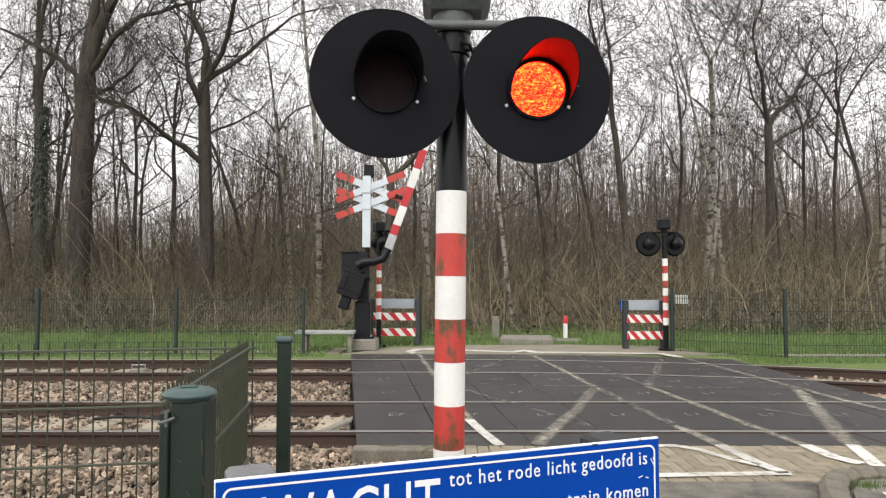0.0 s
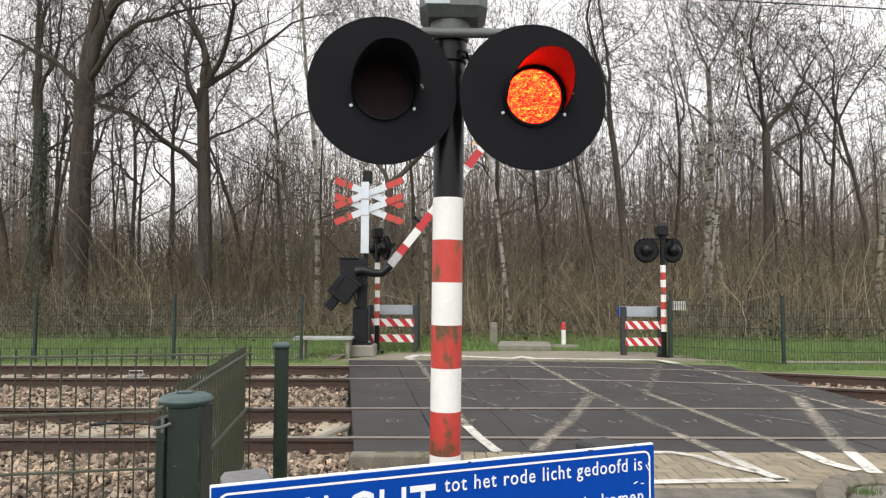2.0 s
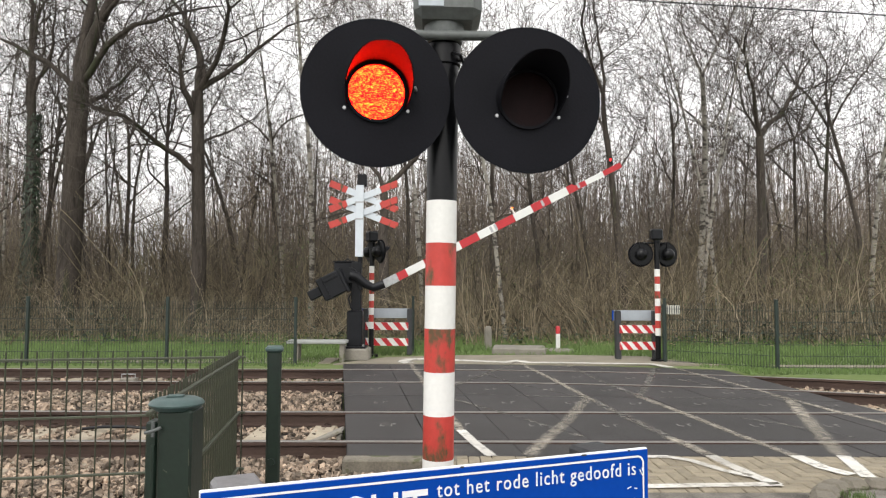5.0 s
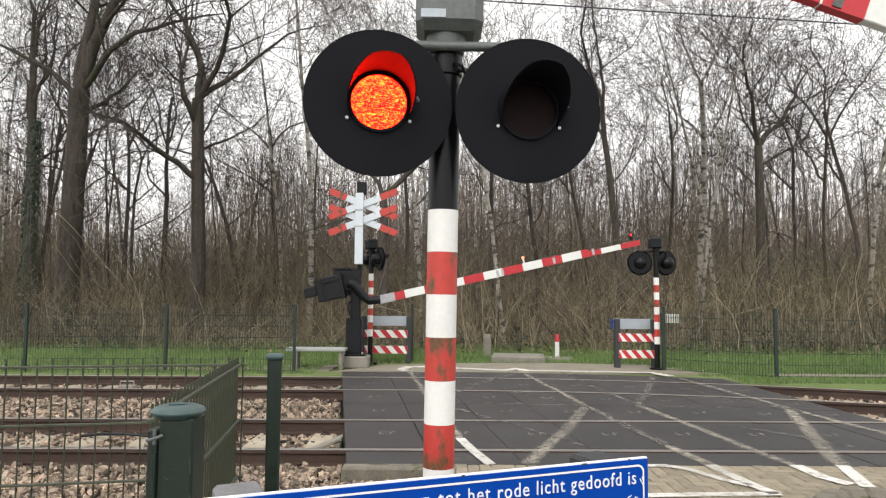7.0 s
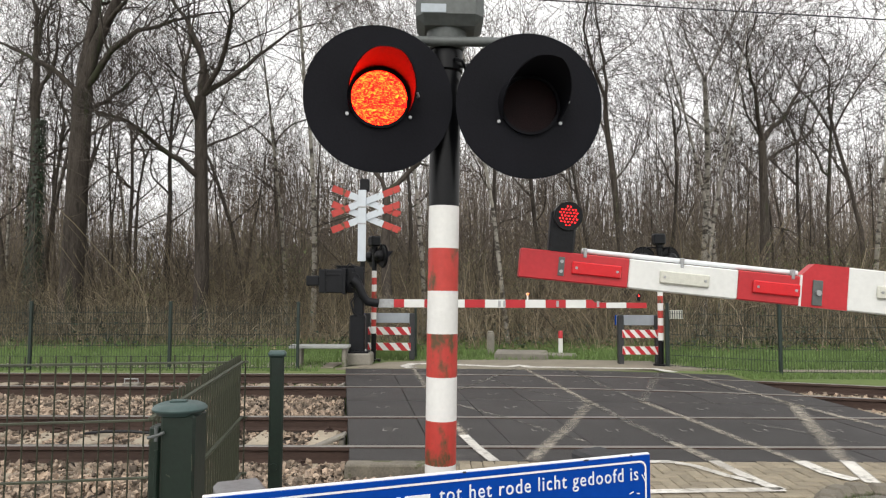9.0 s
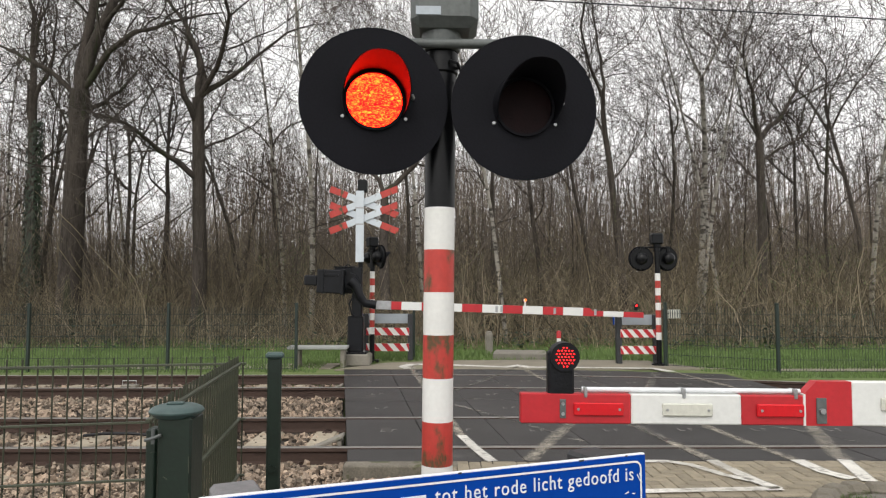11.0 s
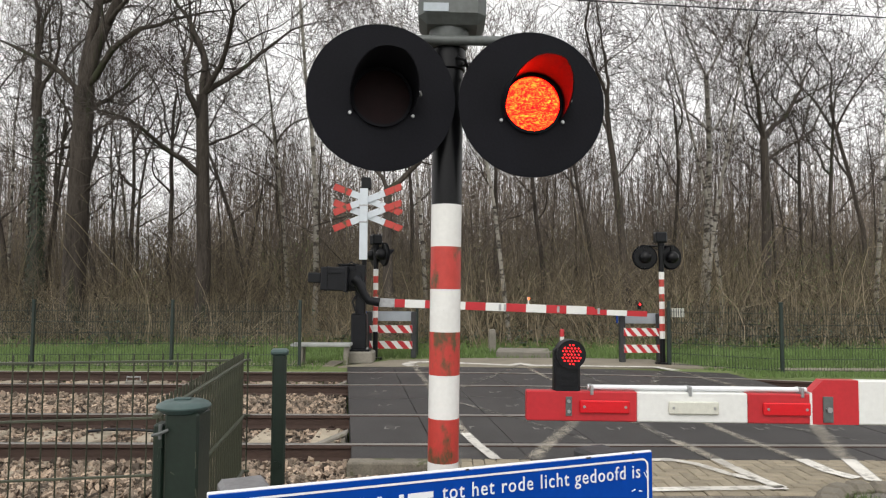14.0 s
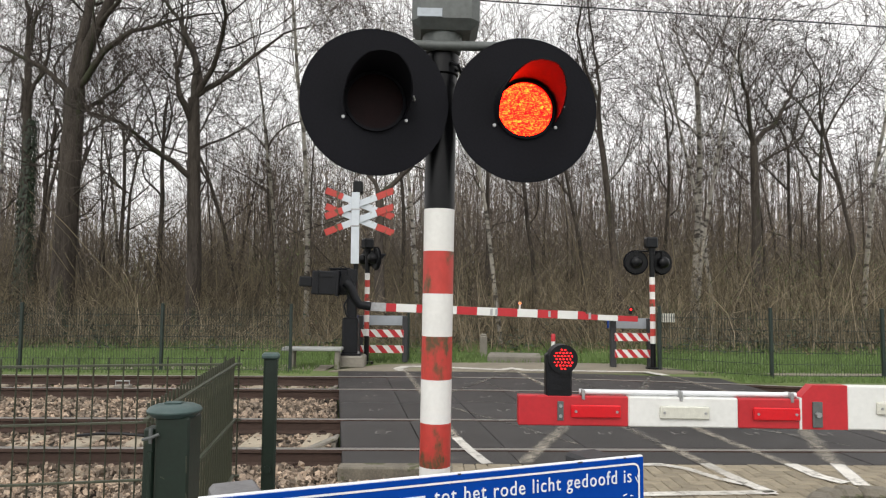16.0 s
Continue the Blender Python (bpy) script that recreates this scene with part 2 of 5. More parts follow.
def ground_mat():
    """Grass near the line, leaf litter under the trees."""
    m = mat("grass_and_leaf_litter", (0.095, 0.072, 0.045), 0.95, var=0.4, scale=0.5, bump=0.6, fine=6)
    n, l = m.node_tree.nodes, m.node_tree.links
    b = n["Principled BSDF"]
    src = b.inputs["Base Color"].links[0].from_socket
    co = n.new("ShaderNodeTexCoord")
    sp = n.new("ShaderNodeSeparateXYZ")
    l.new(co.outputs["Object"], sp.inputs[0])
    no = n.new("ShaderNodeTexNoise")
    no.inputs["Scale"].default_value, no.inputs["Detail"].default_value = 0.45, 6
    l.new(co.outputs["Object"], no.inputs["Vector"])
    ad = n.new("ShaderNodeMath")
    ad.operation = "MULTIPLY_ADD"
    ad.inputs[1].default_value = 9.0
    l.new(no.outputs["Fac"], ad.inputs[0])
    l.new(sp.outputs["Y"], ad.inputs[2])
    mr = n.new("ShaderNodeMapRange")
    mr.inputs["From Min"].default_value, mr.inputs["From Max"].default_value = 22.0, 26.0
    l.new(ad.outputs[0], mr.inputs["Value"])
    gr = n.new("ShaderNodeValToRGB")
    gr.color_ramp.elements[0].position, gr.color_ramp.elements[0].color = 0.3, (0.075, 0.120, 0.032, 1)
    gr.color_ramp.elements[1].position, gr.color_ramp.elements[1].color = 0.7, (0.150, 0.185, 0.062, 1)
    l.new(no.outputs["Fac"], gr.inputs["Fac"])
    mx = n.new("ShaderNodeMix")
    mx.data_type = "RGBA"
    l.new(mr.outputs["Result"], mx.inputs["Factor"])
    l.new(gr.outputs["Color"], mx.inputs["A"])
    l.new(src, mx.inputs["B"])
    l.new(mx.outputs["Result"], b.inputs["Base Color"])
    return m


GROUND = ground_mat()


# ---------- mesh building ----------
class Shape:
    """Vertices and faces gathered into one mesh; each face keeps a material slot."""

    def __init__(self):
        self.v, self.f, self.s = [], [], []

    def add(self, verts, faces, slot=0):
        o = len(self.v)
        self.v.extend(tuple(p) for p in verts)
        self.f.extend(tuple(i + o for i in f) for f in faces)
        self.s.extend([slot] * len(faces))
        return self

    def box(self, size, at=(0, 0, 0), turn=(0, 0, 0), c=0.004, slot=0):
        """A box with chamfered edges."""
        h = [d / 2 for d in size]
        c = min(c, 0.45 * min(size))
        m = Matrix.Translation(at) @ Euler([radians(a) for a in turn]).to_matrix().to_4x4()
        vs, idx = [], {}
        for sx in (-1, 1):
            for sy in (-1, 1):
                for sz in (-1, 1):
                    sg = (sx, sy, sz)
                    for ax in range(3):
                        p = [sg[k] * (h[k] - (0 if k == ax else c)) for k in range(3)]
                        idx[(sg, ax)] = len(vs)
                        vs.append(m @ Vector(p))
        fs = []
        for ax in range(3):
            a, b = (ax + 1) % 3, (ax + 2) % 3
            for s in (-1, 1):
                q = []
                for u, w in ((-1, -1), (1, -1), (1, 1), (-1, 1)):
                    sg = [0, 0, 0]
                    sg[ax], sg[a], sg[b] = s, u, w
                    q.append(idx[(tuple(sg), ax)])
                fs.append(q if s > 0 else q[::-1])
            for u in (-1, 1):
                for w in (-1, 1):
                    e = []
                    for k in (-1, 1):
                        sg = [0, 0, 0]
                        sg[ax], sg[a], sg[b] = k, u, w
                        e.append((idx[(tuple(sg), a)], idx[(tuple(sg), b)]))
                    q = [e[0][0], e[1][0], e[1][1], e[0][1]]
                    fs.append(q if u * w > 0 else q[::-1])
        for sg in {k[0] for k in idx}:
            q = [idx[(sg, 0)], idx[(sg, 1)], idx[(sg, 2)]]
            fs.append(q if sg[0] * sg[1] * sg[2] > 0 else q[::-1])
        return self.add(vs, fs, slot)

    def tube(self, points, radii, n=12, slot=0, caps=True, slots=None):
        """A round bar through points, with a radius at each."""
        pts = [Vector(p) for p in points]
        if not hasattr(radii, "__len__"):
            radii = [radii] * len(pts)
        vs, fs, ss = [], [], []
        ref = None
        for i, p in enumerate(pts):
            d = (pts[min(i + 1, len(pts) - 1)] - pts[max(i - 1, 0)])
            d = d.normalized() if d.length > 1e-9 else Vector((0, 0, 1))
            if ref is None:
                ref = d.orthogonal().normalized()
            ref = (ref - d * ref.dot(d))
            ref = ref.normalized() if ref.length > 1e-6 else d.orthogonal().normalized()
            o = d.cross(ref)
            for k in range(n):
                a = 2 * math.pi * k / n
                vs.append(p + (ref * math.cos(a) + o * math.sin(a)) * radii[i])
        for i in range(len(pts) - 1):
            for k in range(n):
                k2 = (k + 1) % n
                fs.append((i * n + k, i * n + k2, (i + 1) * n + k2, (i + 1) * n + k))
                ss.append(slots[i] if slots else slot)
        if caps:
            fs.append(tuple(range(n))[::-1])
            ss.append(ss[0])
            fs.append(tuple(range((len(pts) - 1) * n, len(pts) * n)))
            ss.append(ss[-2])
        o = len(self.v)
        self.add(vs, fs, slot)
        self.s[-len(fs):] = ss
        return self

    def profile(self, outline, a, b, slot=0):
        """A flat outline (pairs of x, z) pushed along y from a to b."""
        n = len(outline)
        vs = [(x, a, z) for x, z in outline] + [(x, b, z) for x, z in outline]
        fs = [tuple(range(n)), tuple(range(n, 2 * n))[::-1]]
        fs += [(i, i + n, (i + 1) % n + n, (i + 1) % n) for i in range(n)]
        return self.add(vs, fs, slot)

    def ring(self, r0, r1, y0, y1, n=48, start=0.0, end=360.0, slot=0):
        """A band between two radii round the y axis, from y0 to y1, whole or in part (0 is +x, 90 is up)."""
        whole = abs(end - start) > 359.9
        k = n if whole else n + 1
        vs = []
        for i in range(k):
            a = radians(start + (end - start) * i / n)
            c, s = math.cos(a), math.sin(a)
            vs += [(r0 * c, y0, r0 * s), (r1 * c, y0, r1 * s), (r1 * c, y1, r1 * s), (r0 * c, y1, r0 * s)]
        fs = []
        for i in range(n):
            j = (i + 1) % k
            for q in range(4):
                q2 = (q + 1) % 4
                fs.append((4 * i + q, 4 * i + q2, 4 * j + q2, 4 * j + q))
        if not whole:
            fs.append((3, 2, 1, 0))
            fs.append((4 * k - 4, 4 * k - 3, 4 * k - 2, 4 * k - 1))
        return self.add(vs, fs, slot)

    def moved(self, m, since=0):
        for i in range(since, len(self.v)):
            self.v[i] = tuple(m @ Vector(self.v[i]))
        return self

    def mesh(self, name, *mats, smooth=35):
        me = bpy.data.meshes.new(name)
        me.from_pydata(self.v, [], self.f)
        for q in mats:
            me.materials.append(q)
        if len(mats) > 1:
            me.polygons.foreach_set("material_index", self.s)
        bm = bmesh.new()
        bm.from_mesh(me)
        bmesh.ops.recalc_face_normals(bm, faces=bm.faces)
        bm.to_mesh(me)
        bm.free()
        if smooth:
            me.polygons.foreach_set("use_smooth", [True] * len(me.polygons))
            me.set_sharp_from_angle(angle=radians(smooth))
        me.update()
        return me


def part(name, shape, material, parent, label="", at=None, smooth=35):
    """One mesh object under a thing or a part; at: its pose in the parent's space."""
    mats = material if isinstance(material, (list, tuple)) else [material]
    me = shape if isinstance(shape, bpy.types.Mesh) else shape.mesh(name, *mats, smooth=smooth)
    ob = new(name, me)
    ob.parent = parent
    if at is not None:
        ob.matrix_basis = at
    return tagged(ob, label)


def thing(name, m, label, category, group="", kind=""):
    ob = new(name)
    ob.empty_display_size = 0.1
    ob.matrix_basis = m
    return tagged(ob, label, category, group, kind)


def setting(name, shape, material, label="", smooth=0, kind="structure", category=""):
    mats = material if isinstance(material, (list, tuple)) else [material]
    ob = new(name, shape.mesh(name, *mats, smooth=smooth))
    return tagged(ob, label, category, kind=kind)


# ---------- ground, road, track bed ----------
def skew(y):
    """The left edge of the crossing at a distance y: the road runs a little askew to the rails."""
    return 0.09 - 0.1425 * y


def road_right(y):
    """The right edge of the crossing at a distance y."""
    return 5.50 - 0.036 * y


def far_track(x):
    """The far track bends towards the near one past the crossing."""
    return -0.030 * max(0.0, x) ** 2 if x < 14 else -0.030 * (196 + 28 * (x - 14))


def build_ground():
    s = Shape()
    ys = [-300, -20, 2.2, 3.0, 3.6, 5.4, 8, 10, 11.0, 11.2, 11.45, 12.0, 12.35, 13, 15, 18, 22, 28, 40, 80, 300, 1500]
    xs = [-1500, -300, -60, -20, -12, -9, -7, -5, -3, -1.6, 0, 2, 4, 6, 8, 10, 12, 20, 60, 300, 1500]
    for y in ys:
        for x in xs:
            if y <= 2.2:
                z = -0.05
            elif y < 3.0:
                z = -0.12
            elif y < (11.0 if x > 5 else 12.0):
                z = -0.30
            elif y < (11.4 if x > 5 else 12.3):
                z = -0.12
            else:
                z = -0.03
            s.v.append((x, y, z))
    w = len(xs)
    for j in range(len(ys) - 1):
        for i in range(w - 1):
            s.f.append((j * w + i, j * w + i + 1, (j + 1) * w + i + 1, (j + 1) * w + i))
            s.s.append(0)
    setting("ground", s, GROUND, "grassy ground turning to brown leaf litter under the trees")


def build_bed():
    """Ballast bed either side of the crossing, as two humped sheets."""
    for name, x0, x1 in (("track_bed", -40.0, 0.0), ("track_bed", 4.0, 40.0)):
        s = Shape()
        nx, ny = 60, 24
        for j in range(ny + 1):
            y = 2.7 + ((12.25 if x1 < 1 else 11.35) - 2.7) * j / ny
            for i in range(nx + 1):
                x = x0 + (x1 - x0) * i / nx
                z = -0.20 + 0.03 * noise.noise(Vector((x * 1.3, y * 1.3, 0)))
                if j in (0, ny):
                    z = -0.33
                edge = skew(y) - 0.02 if x1 < 1 else road_right(y) + 0.02
                xx = min(x, edge) if x1 < 1 else max(x, edge)
                s.v.append((xx, y, z))
        for j in range(ny):
            for i in range(nx):
                a = j * (nx + 1) + i
                s.f.append((a, a + 1, a + nx + 2, a + nx + 1))
                s.s.append(0)
        setting(name, s, BED, "brown ballast bed under the rails, darkened like shade between stones")


def scatter_stones(name, n, inside, size, seed):
    """Loose crushed stones, all in one object."""
    rng = np.random.default_rng(seed)
    block = np.array([(x, y, z) for x in (-1, 1) for y in (-1, 1) for z in (-1, 1)]) * 0.8
    tri = np.array([(0, 1, 3), (0, 3, 2), (4, 6, 7), (4, 7, 5), (0, 4, 5), (0, 5, 1), (2, 3, 7), (2, 7, 6), (0, 2, 6), (0, 6, 4), (1, 5, 7), (1, 7, 3)])
    places = []
    while len(places) < n:
        p = inside(rng)
        if p is not None:
            places.append(p)
    places = np.array(places)
    vs = np.empty((n, 8, 3))
    for k in range(n):
        q = rng.normal(size=4)
        q /= np.linalg.norm(q)
        w, x, y, z = q
        rot = np.array([[1 - 2 * (y * y + z * z), 2 * (x * y - z * w), 2 * (x * z + y * w)],
                        [2 * (x * y + z * w), 1 - 2 * (x * x + z * z), 2 * (y * z - x * w)],
                        [2 * (x * z - y * w), 2 * (y * z + x * w), 1 - 2 * (x * x + y * y)]])
        body = block * rng.uniform(0.45, 1.25, size=(8, 3)) * np.array([1.15, rng.uniform(0.6, 0.95), rng.uniform(0.35, 0.75)])
        vs[k] = body @ rot.T * size * rng.lognormal(0, 0.28) + places[k]
    fs = (tri[None] + 8 * np.arange(n)[:, None, None]).reshape(-1, 3)
    me = bpy.data.meshes.new(name)
    me.from_pydata(vs.reshape(-1, 3).tolist(), [], fs.tolist())
    me.materials.append(BALLAST)
    tagged(new(name, me), "loose grey, tan and reddish crushed ballast stones between the rails", "ballast", kind="stuff")


RAILS = [(6.34, False), (7.82, False), (10.27, True), (11.83, True)]


def build_rails():
    head = [(-0.036, -0.004), (-0.030, 0), (0.030, 0), (0.036, -0.004), (0.036, -0.036), (0.010, -0.05), (0.010, -0.125),
            (0.068, -0.145), (0.068, -0.158), (-0.068, -0.158), (-0.068, -0.145), (-0.010, -0.125), (-0.010, -0.05), (-0.036, -0.036)]
    for y, bend in RAILS:
        xs = [-45 + 3 * i for i in range(16)] + [1 + i for i in range(0, 14)] + [16 + 4 * i for i in range(7)]
        s = Shape()
        n = len(head)
        for x in xs:
            yy = y + (far_track(x) if bend else 0)
            s.v.extend((x, yy + a, 0.004 + b) for a, b in head)
        for i in range(len(xs) - 1):
            for k in range(n):
                k2 = (k + 1) % n
                s.f.append((i * n + k, i * n + k2, (i + 1) * n + k2, (i + 1) * n + k))
                s.s.append(1 if k in (0, 1, 2) else 0)
        ob = new("rail", s.mesh("rail", RAILSIDE, RAILTOP, smooth=30))
        tagged(ob, "rusty brown steel rail with a worn shiny head", "rail", "rails of the double track", "structure")
    # sleepers
    s = Shape().box((0.26, 2.55, 0.16), c=0.02)
    me = s.mesh("sleeper", SLEEPER, smooth=0)
    rng = random.Random(5)
    for y0, bend in ((7.08, False), (11.05, True)):
        x = -16.0
        while x < 13:
            if not (skew(y0) - 0.25 < x < road_right(y0) + 0.25):
                ob = new("sleeper", me)
                ob.matrix_basis = pose(x, y0 + (far_track(x) if bend else 0), -0.240 + rng.uniform(0, 0.02), 0, 0, rng.uniform(-1.5, 1.5))
                tagged(ob, "weathered tan sleeper half sunk in ballast", "sleeper", "sleepers under the rails", "structure")
            x += 0.62 + rng.uniform(-0.03, 0.03)


def build_clips():
    """Spring clips on the sleepers beside the near track's rails."""
    me = Shape().box((0.11, 0.10, 0.035), (0, 0, 0), c=0.01).tube([(-0.03, -0.03, 0.02), (0, 0.03, 0.045), (0.03, -0.03, 0.02)], 0.011, 6).mesh("rail_clip", RAILSIDE)
    rng = random.Random(5)
    x = -16.0
    while x < -1.2:
        if x > -7.5:
            for y in (6.34, 7.82):
                for side in (-1, 1):
                    ob = new("rail_clip", me)
                    ob.matrix_basis = pose(x, y + side * 0.11, -0.145, 0, 0, 90 - 90 * side)
                    tagged(ob, "rusty spring clip holding the rail", "rail clip", "clips along the rails", "structure")
        rng.uniform(0, 0.02), rng.uniform(-1.5, 1.5)
        x += 0.62 + rng.uniform(-0.03, 0.03)


def build_ballast():
    def left(rng):
        y = 2.9 + 9.2 * rng.random() ** 1.25
        x = skew(y) - 0.05 - (7.6 * y / 9 + 1.2) * rng.random()
        for r, _ in RAILS:
            if abs(y - r) < 0.075:
                return None
        sl = (x + 16.0) / 0.62
        if (6.45 < y < 7.7 or 10.35 < y < 11.7) and abs(sl - round(sl)) * 0.62 < 0.11 and rng.random() < 0.6:
            return None
        return (x, y, (-0.19 if 6.4 < y < 7.75 or 10.3 < y < 11.8 else -0.165) + 0.035 * rng.random())

    def right(rng):
        y = 7.2 + 4.4 * rng.random()
        x = road_right(y) + 0.05 + 4.0 * rng.random()
        return (x, y, -0.19 + 0.03 * rng.random())

    def strip(rng):
        return (-0.85 + 0.80 * rng.random(), 4.75 + 0.85 * rng.random(), -0.14 + 0.04 * rng.random())

    scatter_stones("ballast", 1100, strip, 0.029, 6)
    scatter_stones("ballast", 33000, left, 0.0255, 3)
    scatter_stones("ballast", 2200, right, 0.042, 4)


def painted_line(points, width, z, material, label, soft=0.5):
    """A flat painted strip through ground points (x, y), worn away towards its edges."""
    s, left = Shape(), []
    pts = [Vector((x, y, z)) for x, y in points]
    for i, p in enumerate(pts):
        d = (pts[min(i + 1, len(pts) - 1)] - pts[max(i - 1, 0)]).normalized()
        o = Vector((-d.y, d.x, 0)) * width / 2
        for f in (1 + soft * 0.6, 1 - soft, soft - 1, -1 - soft * 0.6):
            s.v.append(tuple(p + o * f))
        thick = 0.85 + 0.5 * noise.noise(p * 1.7)
        left += [0.0, thick, thick, 0.0]
    for i in range(len(pts) - 1):
        for k in range(3):
            s.f.append((4 * i + k, 4 * i + k + 1, 4 * i + k + 5, 4 * i + k + 4))
            s.s.append(0)
    ob = setting("road_marking", s, material, label)
    ob.data.attributes.new("paint_left", "FLOAT", "POINT").data.foreach_set("value", left)


def clip_sheet(name, corners, z, thick, material, label):
    """A flat slab with a given outline."""
    n = len(corners)
    s = Shape()
    s.add([(x, y, z) for x, y in corners] + [(x, y, z - thick) for x, y in corners],
          [tuple(range(n)), tuple(range(n, 2 * n))[::-1]] + [(i, i + n, (i + 1) % n + n, (i + 1) % n) for i in range(n)])
    return setting(name, s, material, label)


def build_deck():
    """Rubber level-crossing panels between and beside the rails, each a piece of its own."""
    base = clip_sheet("crossing_deck", [(skew(5.8), 5.8), (road_right(5.8), 5.8), (road_right(12.3), 12.3), (road_right(12.7) - 0.3, 12.7), (skew(12.7), 12.7)],
                      -0.05, 0.16, DECKEDGE, "black rubber level crossing deck laid across two tracks")
    # rows: near edge, far edge, whether each edge follows the bend of the far track
    rows = [(5.81, 6.252, 0, 0), (6.425, 7.735, 0, 0), (7.90, 9.00, 0, 0.5), (9.012, 10.175, 0.5, 1), (10.355, 11.735, 1, 1), (11.91, 12.69, 1, 1)]
    count = 0
    for y0, y1, b0, b1 in rows:
        k = 8
        for i in range(k):
            s = Shape()
            g = 0.0025
            u0, u1 = i / k, (i + 1) / k
            top, low = [], []
            for u, y, b in ((u0, y0, b0), (u1, y0, b0), (u1, y1, b1), (u0, y1, b1)):
                x = skew(y) + (road_right(y) - skew(y)) * u + (g if u == u0 else -g)
                yy = y + b * far_track(x)
                top.append((x, yy))
            cx = sum(p[0] for p in top) / 4
            cy = sum(p[1] for p in top) / 4
            zt = -0.002 * (count % 3)
            ins = [(cx + (x - cx) * 0.985, cy + (y - cy) * 0.985) for x, y in top]
            vs = [(x, y, zt) for x, y in ins] + [(x, y, zt - 0.008) for x, y in top] + [(x, y, -0.06) for x, y in top]
            fs = [(0, 1, 2, 3)]
            for q in range(4):
                q2 = (q + 1) % 4
                fs += [(q, q + 4, q2 + 4, q2), (q + 4, q + 8, q2 + 8, q2 + 4)]
            s.add(vs, fs)
            p = part("deck_panel", s, DECK, base, smooth=0)
            count += 1
            # pale lifting marks
            if y1 - y0 > 0.6:
                w = Shape()
                fx, fy = cx + 0.03, cy + 0.02
                for dx in (-0.055, 0.055):
                    w.box((0.012, 0.10, 0.004), (fx + dx, fy, zt + 0.003), c=0.001)
                    w.box((0.05, 0.012, 0.004), (fx + dx + 0.018, fy + (0.05 if dx > 0 else -0.05), zt + 0.003), c=0.001)
                part("lifting_mark", w, MARK, p, "small pale bracket-shaped lifting mark", smooth=0)
    # concrete beam along the near edge, left of the post
    s = Shape().box((0.95, 0.16, 0.22), (-0.28, 5.70, -0.10), c=0.012)
    setting("edge_beam", s, KERB, "grey concrete edge beam beside the crossing deck")
    # sloping guard plates at the ends of the deck between the rails
    for y, ln in ((6.9, 0.50), (10.75, 0.42)):
        x1 = skew(y) - 0.02
        t = thing("guard_ramp", pose(x1, y, 0), "pale grey sloping guard ramp at the deck's end", "guard ramp", "ramps at the deck's end")
        s = Shape().box((ln, 0.20, 0.03), (-ln / 2 + 0.01, 0, -0.105), (0, -23, 0), c=0.006)
        part("plate", s, CONCRETE, t)
        s = Shape().box((0.05, 0.16, 0.17), (-0.04, 0, -0.13), c=0.008)
        part("bracket", s, CONCRETE, t)


